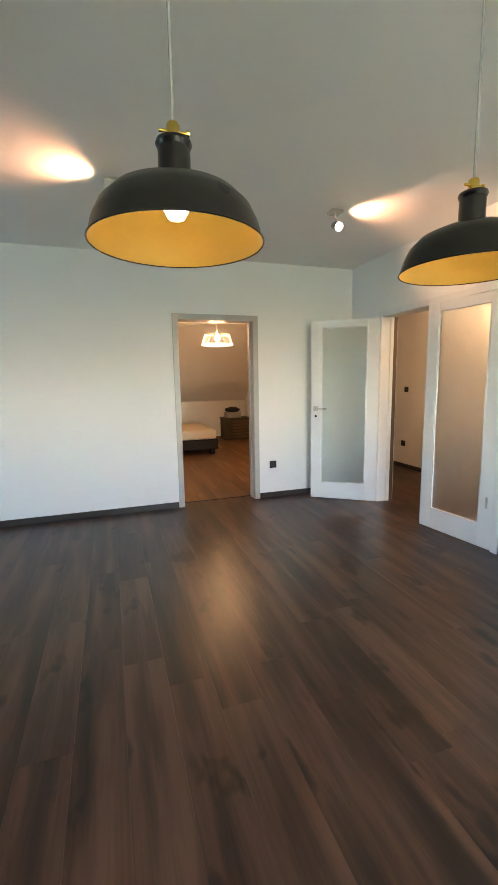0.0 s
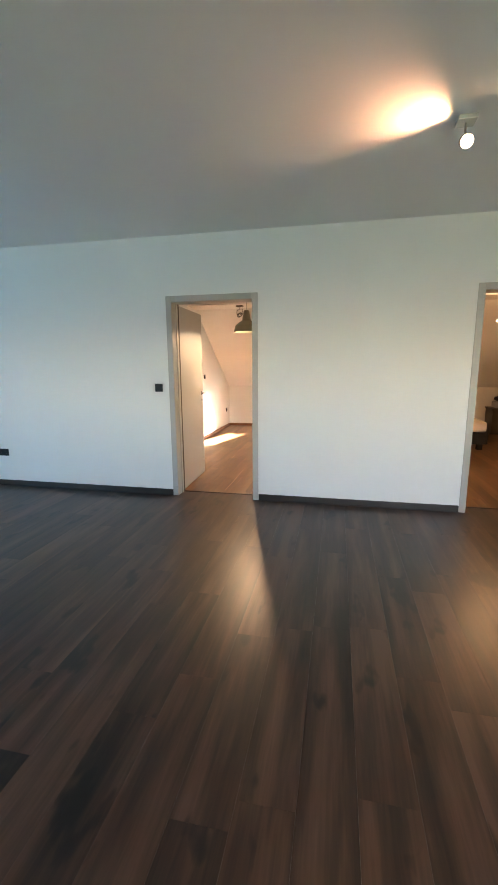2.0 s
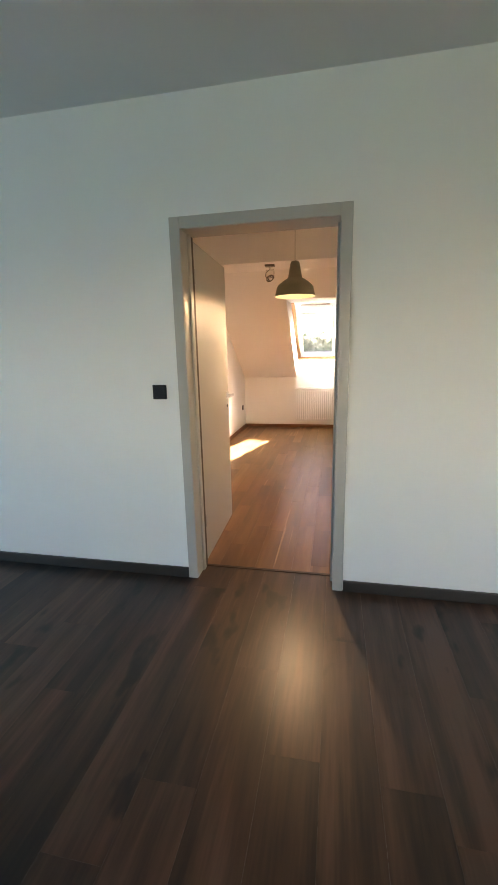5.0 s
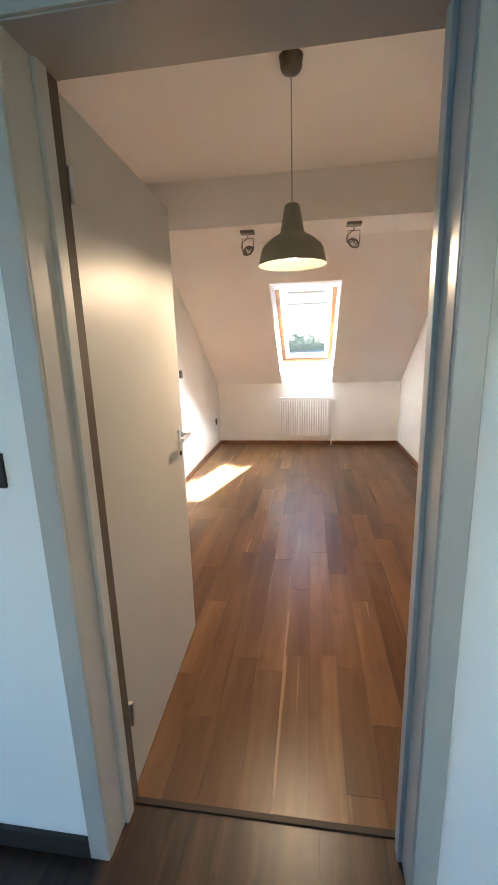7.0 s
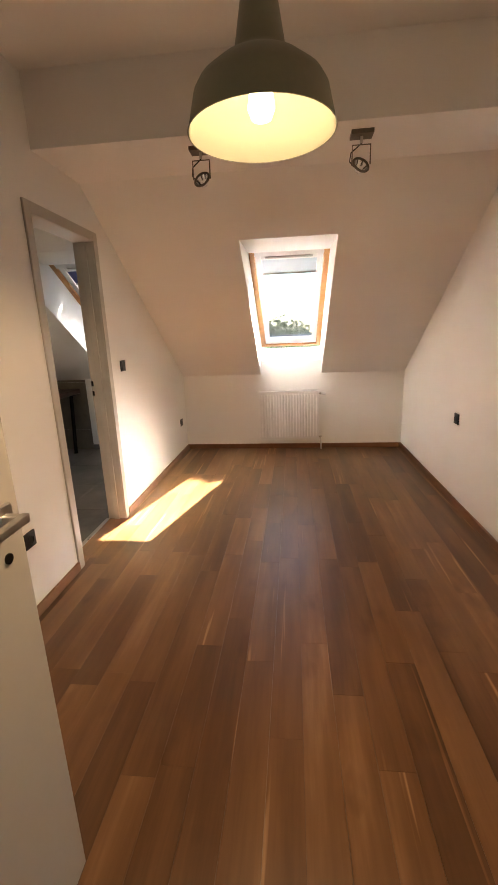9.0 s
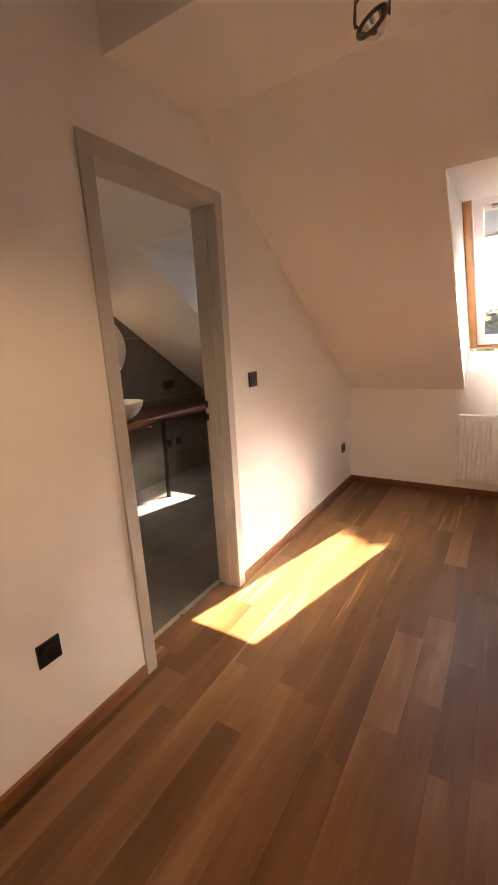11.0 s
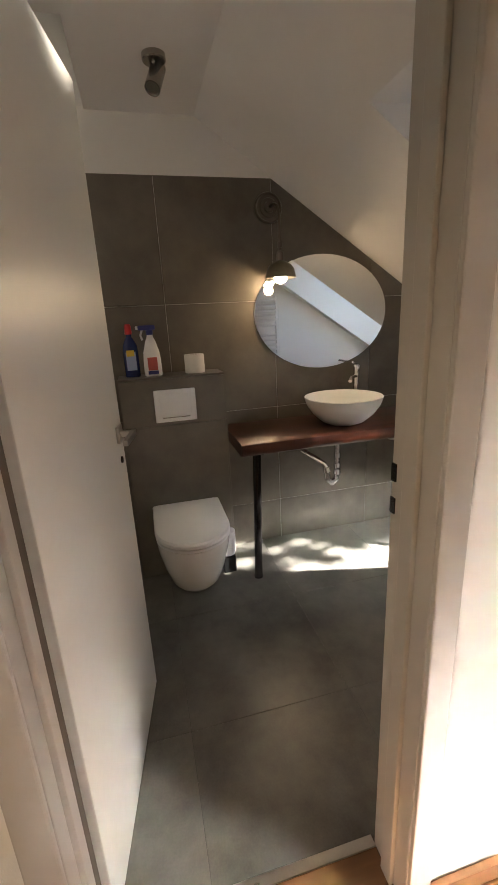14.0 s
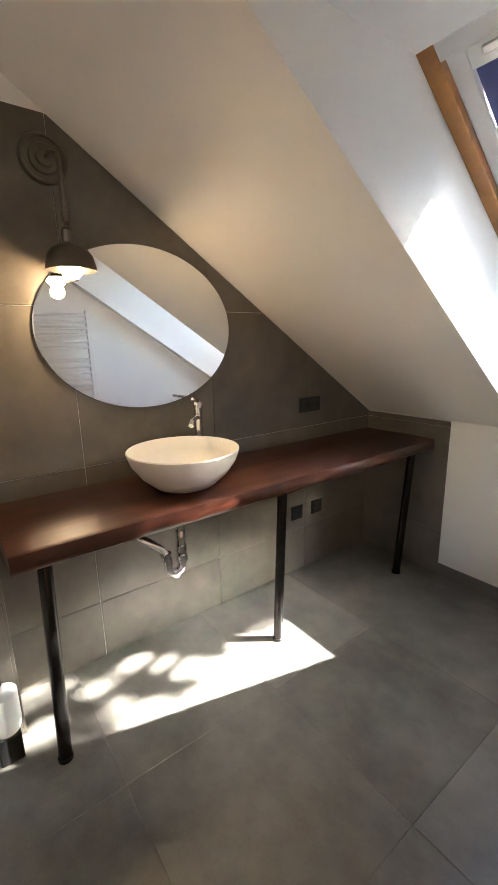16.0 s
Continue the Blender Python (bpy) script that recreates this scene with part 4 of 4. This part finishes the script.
for y, lean in ((3.282, 0.022), (4.205, 0.030), (5.117, 0.075)):
    leg = part("leg", cyl((-2.568, y, 0.0), (-2.568, y + lean, TZ0 + 0.002), 0.021, None, 24), BLACKSTEEL, wt, "black steel tube leg", True)
    part("foot", lathe([(0.0, 0.0), (0.024, 0.0), (0.024, 0.012), (0.0215, 0.014)], 24, None, pose(-2.568, y, 0.0)), BLACKSTEEL, leg, "black foot cap")
    part("flange", lathe([(0.021, -0.008), (0.050, -0.008), (0.050, 0.0), (0.021, 0.0)], 24, None, pose(-2.568, y + lean, TZ0)), BLACKSTEEL, leg, "black mounting flange")

# basin, tap and trap
bs = thing("wash_basin", "white round bowl basin on the wooden worktop", "basin", pose(-2.695, 3.845, TZ1))
part("bowl", lathe([(0.0, 0.0), (0.085, 0.0), (0.115, 0.012), (0.165, 0.055), (0.200, 0.105), (0.214, 0.148), (0.211, 0.152), (0.205, 0.148), (0.190, 0.105), (0.155, 0.060), (0.105, 0.026), (0.0, 0.022)], 64), MATTCERAMIC, bs, "", True)
part("drain", lathe([(0.0, 0.026), (0.030, 0.026), (0.032, 0.022), (0.0, 0.022)], 24), CHROME, bs, "chrome drain")
tp = thing("basin_tap", "tall chrome basin tap on the worktop", "tap", pose(-2.885, 4.025, TZ1))
part("body", lathe([(0.0, 0.0), (0.026, 0.0), (0.026, 0.006), (0.019, 0.010), (0.018, 0.262), (0.020, 0.266), (0.020, 0.288), (0.016, 0.294), (0.0, 0.294)], 28), CHROME, tp, "chrome tap body", True)
spout = tube([(0, 0, 0.225), (0.05, -0.045, 0.232), (0.095, -0.085, 0.228), (0.11, -0.098, 0.214)], 0.011, 12)
part("spout", spout, CHROME, tp, "chrome spout", True)
part("lever", tube([(0, 0, 0.288), (-0.008, 0.010, 0.302), (0.035, -0.045, 0.312)], 0.006, 10), CHROME, tp, "chrome lever", True)
sp = thing("drain_trap", "chrome drain trap under the basin", "drain trap", pose(-2.672, 3.800, 0))
part("tailpipe", cyl((0, 0, 0.50), (0, 0, TZ0 + 0.001), 0.016, None, 20), CHROME, sp, "", True)
for z0, r0 in ((0.500, 0.024), (0.540, 0.021), (0.600, 0.020)):
    part("collar", cyl((0, 0, z0), (0, 0, z0 + 0.024), r0, r0 * 0.94, 20), CHROME, sp, "chrome nut", True)
part("bend", tube([(0, 0, 0.51)] + arc((0, -0.030, 0.485), 0.030, 0, -180, 12, "yz") + [(0, -0.060, 0.515), (0, -0.064, 0.535)], 0.017, 16), CHROME, sp, "chrome U bend", True)
part("cleaning_cap", lathe([(0.0, 0.436), (0.014, 0.436), (0.017, 0.442), (0.017, 0.460), (0.0, 0.460)], 20, None, pose(0, -0.030, 0)), CHROME, sp, "chrome cleaning cap", True)
part("collar", cyl((0, -0.063, 0.520), (0, -0.068, 0.548), 0.023, 0.021, 20), CHROME, sp, "chrome nut", True)
WX = BX + 2.672 + 0.011
part("outlet_pipe", tube([(0, -0.064, 0.535), (-0.006, -0.078, 0.566), (-0.035, -0.118, 0.598), (-0.085, -0.160, 0.622), (-0.15, -0.185, 0.632), (WX, -0.19, 0.634)], 0.015, 14), CHROME, sp, "chrome outlet pipe", True)
part("collar", cyl((-0.075, -0.152, 0.617), (-0.100, -0.168, 0.627), 0.021, None, 20), CHROME, sp, "chrome nut", True)
part("wall_flange", cyl((WX, -0.19, 0.634), (WX + 0.010, -0.19, 0.634), 0.036, None, 24), CHROME, sp, "chrome wall flange", True)
for y in (3.64, 3.745):
    v = thing("angle_valve", "small chrome angle valve on the grey tiles", "valve", pose(BX + 0.011, y, 0.640), "angle valves")
    part("rosette", cyl((0, 0, 0), (0.006, 0, 0), 0.026), CHROME, v, "chrome rosette")
    part("valve_body", cyl((0.006, 0, 0), (0.060, 0, 0), 0.013), CHROME, v, "", True)
    part("knob", cyl((0.060, 0, 0), (0.085, 0, 0), 0.018, 0.015, 12), CHROME, v, "chrome knob")
    part("hose", tube([(0.03, 0, 0.012), (0.035, 0.02, 0.05), (0.045, 0.12, 0.086)], 0.005, 8), STEEL, v, "braided steel hose", True)

for y in (4.105, 4.315):
    q = thing("wall_clip", "small white plastic bracket under the worktop", "bracket", pose(-2.62, y, TZ0))
    part("clip_body", block((-0.02, -0.012, -0.045), (0.02, 0.012, 0.0), 0.004), WHITEPLASTIC, q)

# oval mirror
mr = thing("wall_mirror", "frameless oval mirror on the grey tiled wall", "mirror", pose(BX + 0.012, 3.832, 1.388, 0, 90, 0))
part("backing", lathe([(0.0, 0.0), (0.395, 0.0), (0.395, 0.003), (0.0, 0.003)], 72, None, None, 0.77), BLACKSTEEL, mr, "dark backing")
part("mirror_glass", lathe([(0.0, 0.0035), (0.406, 0.0035), (0.407, 0.006), (0.404, 0.0085), (0.0, 0.0085)], 96, None, None, 0.772), MIRROR, mr, "oval mirror glass")

# wall lamp
wl = thing("wall_lamp", "aged pewter wall lamp with a small dome shade, lit", "wall lamp", pose(BX + 0.011, 3.525, 1.925))
part("wall_plate", lathe([(0.0, 0.034), (0.018, 0.036), (0.026, 0.032), (0.028, 0.020), (0.044, 0.019), (0.048, 0.012), (0.062, 0.012), (0.066, 0.017), (0.072, 0.016), (0.076, 0.008), (0.076, 0.0), (0.0, 0.0)], 40, None, pose(0, 0, 0, 0, 90, 0)), PEWTER, wl, "stepped round wall plate", True)
part("arm", tube([(0.015, 0.0, 0.0), (0.070, 0.008, 0.004), (0.105, 0.016, -0.012), (0.118, 0.019, -0.045), (0.120, 0.020, -0.10), (0.120, 0.020, -0.225)], 0.008, 12), PEWTER, wl, "curved pewter arm", True)
part("joint", lathe([(0.0, 0.018), (0.012, 0.014), (0.014, 0.0), (0.012, -0.014), (0.0, -0.018)], 20, None, pose(0.120, 0.020, -0.195)), PEWTER, wl, "pewter joint", True)
shade_out = [(0.0, -0.228), (0.014, -0.228), (0.019, -0.234), (0.019, -0.272), (0.034, -0.279), (0.056, -0.291), (0.071, -0.312), (0.078, -0.340), (0.081, -0.356)]
part("shade", lathe(shade_out, 48, None, pose(0.120, 0.020, 0)), PEWTER, wl, "pewter dome shade", True)
part("shade_lining", lathe([(max(r - 0.003, 0.0), z - (0.003 if i < 7 else 0.0)) for i, (r, z) in enumerate(shade_out)], 48, None, pose(0.120, 0.020, 0)), PEWTER, wl, "dark metal inside", True)
part("bulb", lathe([(0.0, -0.384), (0.016, -0.381), (0.029, -0.371), (0.035, -0.354), (0.033, -0.336), (0.018, -0.305), (0.014, -0.276), (0, -0.276)], 28, None, pose(0.120, 0.020, 0)), WARM, wl, "glowing bulb", True)
lamp("wall_lamp_light", "POINT", 0.42, (1.0, 0.70, 0.40), pose(BX + 0.131, 3.545, 1.925 - 0.400), radius=0.025)


# ceiling spots
def bath_spot(x, y, aim, lit):
    s = thing("ceiling_spot", "brushed steel cylinder ceiling spotlight" + (", lit" if lit else ", switched off"), "spotlight", pose(x, y, HS), "bathroom spots")
    part("base", lathe([(0.0, -0.022), (0.040, -0.022), (0.044, -0.018), (0.044, 0.0), (0.0, 0.0)], 32), SATIN, s, "brushed steel round base", True)
    part("stem", cyl((0, 0, -0.02), (0, 0, -0.050), 0.008), STEEL, s)
    m = look((0, 0, -0.070), aim)
    part("head", lathe([(0.0, 0.055), (0.026, 0.055), (0.029, 0.050), (0.029, -0.055), (0.026, -0.055), (0.024, -0.040), (0.0, -0.040)], 32, None, m), SATIN, s, "brushed steel cylinder head", True)
    part("reflector", lathe([(0.0, -0.0405), (0.0235, -0.0405), (0.025, -0.050), (0.0, -0.050)], 24, None, m), COOL if lit else CHROME, s, "lamp face")
    if lit:
        far = Vector((x, y, HS)) + (m.to_3x3() @ Vector((0, 0, -0.075))) + Vector((0, 0, -0.070))
        lamp("bath_spot_light", "SPOT", 5.0, (1.0, 0.90, 0.76), Matrix.Translation(far) @ m.to_3x3().to_4x4(), cone=(75, 0.8), radius=0.02)
    return s


bath_spot(-1.96, 2.955, (0.10, -0.9, -0.40), True)
bath_spot(-2.507, 2.965, (0.35, -0.25, -0.75), False)

# towel radiator on the wall beside the door
tr = thing("towel_radiator", "white ladder towel radiator on the white wall", "towel radiator", pose(PX0, 3.84, 0))
for s in (-1, 1):
    part("upright", block((-0.075, s * 0.235 - 0.016, 0.55), (-0.045, s * 0.235 + 0.016, 1.72 if s < 0 else 1.58), 0.006), WHITEMETAL, tr)
for i in range(22):
    z = 0.60 + 0.045 * i
    if i % 8 != 7:
        part("rung", cyl((-0.062, -0.235, z), (-0.062, 0.235, z), 0.0115, None, 12), WHITEMETAL, tr)
for s in (-1, 1):
    for z in (0.70, 1.45):
        part("bracket", cyl((-0.05, s * 0.2, z), (0.0, s * 0.2, z), 0.010), WHITEMETAL, tr)

# ---------- outside ----------
solid("ground", block((-200, -200, -3.4), (200, 300, -3.0)), GRASS, "green meadow below the house")
bm = block((XL - 0.2, YS - 0.2, -3.0), (6.15, YF + 0.25, -0.252))
solid("wall_outer", bm, PLASTER, "pale plaster walls of the storey below")


def leaf_crown(centres, count, size, seed):
    rng = random.Random(seed)
    verts, faces = [], []
    for c, rad in centres:
        for _ in range(count if count > 60 else int(1.7 * count * (rad / 0.1) ** 2)):
            d = Vector((rng.gauss(0, 1), rng.gauss(0, 1), rng.gauss(0, 1))).normalized() * rad * (rng.random() ** 0.45)
            p = Vector(c) + d
            u = Vector((rng.gauss(0, 1), rng.gauss(0, 1), rng.gauss(0, 1))).normalized()
            w = u.orthogonal().normalized()
            s = size * (0.6 + 0.8 * rng.random())
            i = len(verts)
            verts += [p - u * s, p + w * s * 0.45 + u * s * 0.1, p + u * s, p - w * s * 0.45 + u * s * 0.1]
            faces.append((i, i + 1, i + 2, i + 3))
    me = bpy.data.meshes.new("crown")
    me.from_pydata([tuple(v) for v in verts], [], faces)
    me.materials.append(LEAFGREEN)
    return me


def tree(x, y, top, seed, spread, clumps, count, size, label, limbs=None, thick=0.035):
    rng = random.Random(seed)
    t = thing("tree", label, "tree", pose(x, y, -3.0), "trees")
    h = top + 3.0
    pts = [(0.15 * noise.noise((seed, i, 0)), 0.15 * noise.noise((seed, 0, i)), h * 0.8 * i / 6) for i in range(7)]
    bm = bmesh.new()
    for i in range(6):
        cyl(pts[i], pts[i + 1], 0.16 * (1 - i / 7), 0.16 * (1 - (i + 1) / 7), 10, bm)
    cs = limbs or []
    if not limbs:
        for i in range(clumps):
            a, r, z = rng.random() * 6.283, spread * (0.2 + 0.8 * rng.random()), h * (0.42 + 0.56 * rng.random())
            r *= 1.15 - abs(z / h - 0.62)
            cs.append(((r * math.cos(a), r * math.sin(a), z), spread * (0.26 + 0.2 * rng.random())))
    part("trunk", bm, BARK, t, "", True)
    for c, rad in cs:
        z0 = max(h * 0.25, min(c[2] - 0.6, h * 0.75))
        k = z0 / (h * 0.8) * 6
        p0 = Vector(pts[min(int(k), 6)])
        part("limb", tube([p0, (p0 + Vector(c)) / 2 + Vector((0, 0, 0.15)), c], thick, 6), BARK, t)
    me = leaf_crown(cs, count, size, seed)
    ob = new("crown", me)
    ob.parent = t
    tagged(ob, "leafy green crown with gaps")
    return t


# one tree in the sun's way, dappling the bathroom light; clumps are given by where their shade falls on the floor
def over(vx, vy, rad, h=5.0):
    return ((vx + 0.63 * h + 1.2, vy + 0.87 * h - 8.6, h + 3.0), rad)


NICHE = [(-3.38, 2.35, 0.35), (-3.32, 2.62, 0.14), (-3.30, 2.93, 0.14), (-3.03, 2.62, 0.22), (-3.02, 2.87, 0.12), (-3.24, 3.07, 0.18), (-3.08, 3.05, 0.16), (-3.14, 3.25, 0.16), (-3.05, 3.32, 0.11), (-3.14, 3.42, 0.11),
         (-2.99, 3.54, 0.08), (-3.10, 3.58, 0.12), (-3.02, 3.63, 0.07), (-2.93, 3.55, 0.07), (-3.05, 3.76, 0.14), (-2.98, 3.80, 0.11), (-2.88, 3.82, 0.11), (-2.92, 3.95, 0.12), (-3.00, 4.00, 0.14), (-2.82, 3.98, 0.12),
         (-2.76, 4.17, 0.12), (-2.88, 4.15, 0.15), (-2.80, 4.32, 0.14), (-2.70, 4.33, 0.08), (-2.95, 4.30, 0.14),
         (-3.00, 3.36, 0.09), (-2.93, 3.48, 0.08), (-2.98, 3.68, 0.09), (-2.90, 3.72, 0.08), (-2.86, 3.90, 0.09), (-3.06, 3.50, 0.10), (-2.80, 4.08, 0.09)]
DAPPLE = [(-2.60, 3.72, 0.085), (-2.67, 3.64, 0.08), (-2.73, 3.57, 0.08), (-2.60, 3.38, 0.085), (-2.80, 3.31, 0.09), (-2.88, 3.52, 0.085), (-2.72, 3.40, 0.07), (-2.74, 3.90, 0.07), (-2.66, 3.96, 0.05), (-2.84, 3.80, 0.06),
          (-2.82, 3.17, 0.08), (-2.62, 3.22, 0.09), (-2.52, 3.30, 0.08), (-2.86, 3.00, 0.10), (-2.73, 2.98, 0.11), (-2.60, 3.05, 0.11)]
ENDSHADE = [(-0.98, 4.28, 0.13), (-0.80, 4.26, 0.14), (-0.62, 4.24, 0.15), (-0.45, 4.26, 0.15), (-0.90, 4.45, 0.16), (-0.70, 4.45, 0.18), (-0.50, 4.45, 0.18), (-0.35, 4.35, 0.16)]
tree(-1.2, 8.6, 8.6, 5, 1.4, 0, 59, 0.050, "tall leafy tree close to the roof windows",
     [over(*spot) for spot in NICHE + DAPPLE] + [over(*spot) for spot in ENDSHADE] + [((-0.5, 0.2, 9.9), 0.6), ((-0.3, 0.9, 10.9), 0.6), ((-0.6, 0.6, 9.0), 0.6), ((0.2, 0.9, 8.8), 0.5)], 0.012)
tree(-4.5, 24, 1.5, 11, 3.0, 22, 110, 0.22, "broad leafy tree beyond the meadow")
tree(1.0, 30, 1.5, 12, 3.2, 22, 110, 0.24, "broad leafy tree beyond the meadow")
tree(6.0, 27, 1.7, 13, 3.0, 22, 110, 0.22, "broad leafy tree beyond the meadow")
tree(-10.0, 31, 2.4, 14, 3.4, 22, 110, 0.24, "broad leafy tree beyond the meadow")
tree(-1.5, 36, 1.9, 15, 3.6, 22, 110, 0.26, "broad leafy tree beyond the meadow")

# ---------- wall and floor pieces ----------
BOARD = {}


def board(w, l, th, material, name):
    key = (round(w, 3), round(l, 3), material.name)
    if key not in BOARD:
        b = bmesh.new()
        e = 0.0001
        v = [b.verts.new(c) for c in ((0, 0, -th), (w, 0, -th), (w, l, -th), (0, l, -th), (0, 0, -e), (w, 0, -e), (w, l, -e), (0, l, -e), (e, e, 0), (w - e, e, 0), (w - e, l - e, 0), (e, l - e, 0))]
        for f in ((4, 5, 9, 8), (5, 6, 10, 9), (6, 7, 11, 10), (7, 4, 8, 11), (8, 9, 10, 11), (0, 1, 5, 4), (1, 2, 6, 5), (2, 3, 7, 6), (3, 0, 4, 7)):
            b.faces.new([v[i] for i in f])
        BOARD[key] = finish(name, b, material)
    return BOARD[key]


def lay(floor_ob, x0, x1, y0, y1, w, lengths, material, seed, off=0.0, gap=0.0004):
    rng = random.Random(seed)
    x = x0 + off - w
    while x < x1 - 0.002:
        a, c = max(x, x0), min(x + w, x1)
        if c - a > 0.004:
            y = y0 - rng.choice(lengths) * rng.random()
            while y < y1 - 0.002:
                l = rng.choice(lengths)
                p, q = max(y, y0), min(y + l, y1)
                if q - p > 0.02:
                    q = y1 if y1 - q < 0.06 else q
                    ob = new("plank", board(c - a - gap, round(q - p, 3) - gap, 0.011, material, "plank"))
                    ob.parent = floor_ob
                    ob.location = (a + gap / 2, p + gap / 2, 0)
                    y = q if q == y1 else y + l
                else:
                    y += l
        x += w


lay(FL_LIV, XL, XR + 0.10, YS, 0.238, 0.193, (1.38, 1.38, 0.92), LAMINATE, 21, 0.07)
lay(FL_LIV, XR + 0.10, 6.0, -4.05, 2.4, 0.193, (1.38, 0.92), LAMINATE, 22, 0.19)
lay(FL_BED, PX1, RX, 0.250, YF, 0.1185, (0.55, 0.8, 1.0, 1.2), PARQUET, 23, 0.046, 0.0007)
lay(FL_BED, PX0 + 0.005, PX1, 2.57, 3.245, 0.1185, (0.66,), PARQUET, 24, 0.1185)
lay(FL_FAR, RX + 0.13, 4.85, 0.250, YF, 0.1185, (0.8, 1.2), PARQUET, 25, 0.05)


def tile_grid(parent, us, vs, axis, w0, w1, cuts, material, joint=0.002):
    """Tiles between grid lines, cut by half-planes."""
    for u0, u1 in zip(us, us[1:]):
        for v0, v1 in zip(vs, vs[1:]):
            j = joint / 2
            poly = [(u0 + j, v0 + j), (u1 - j, v0 + j), (u1 - j, v1 - j), (u0 + j, v1 - j)]
            for cut in cuts:
                poly = clip(poly, cut) if len(poly) >= 3 else poly
            area = 0.5 * abs(sum(p[0] * q[1] - q[0] * p[1] for p, q in zip(poly, poly[1:] + poly[:1]))) if len(poly) >= 3 else 0
            if area < 0.0008:
                continue
            ob = new("tile", finish("tile", prism(poly, axis, w0, w1, None, 0.0008), material))
            ob.parent = parent


tile_grid(FL_BATH, [BX, -2.36, -1.76, PX0 - 0.02], [1.6, 1.61, 2.21, 2.81, 3.41, 4.01, 4.61, 5.21, YF], "z", -0.012, 0.0, (), FLOORTILE)
BACK = bpy.data.objects["wall_bath_back"]
ZS = [0.0, 0.265, 0.865, 1.465, 2.065]
tile_grid(BACK, [1.745, 2.345, 2.945, 3.545, 4.145, 4.745, YF], ZS, "x", BX + 0.002, BX + 0.010, [lambda u, v: slope_z(u) - 0.004 - v], TILE)
KNEE = bpy.data.objects["wall_bath_knee"]
tile_grid(KNEE, [BX + 0.010, -2.415], [0.0, 0.265, 0.865, ZK - 0.004], "y", YF - 0.010, YF - 0.002, (), TILE)
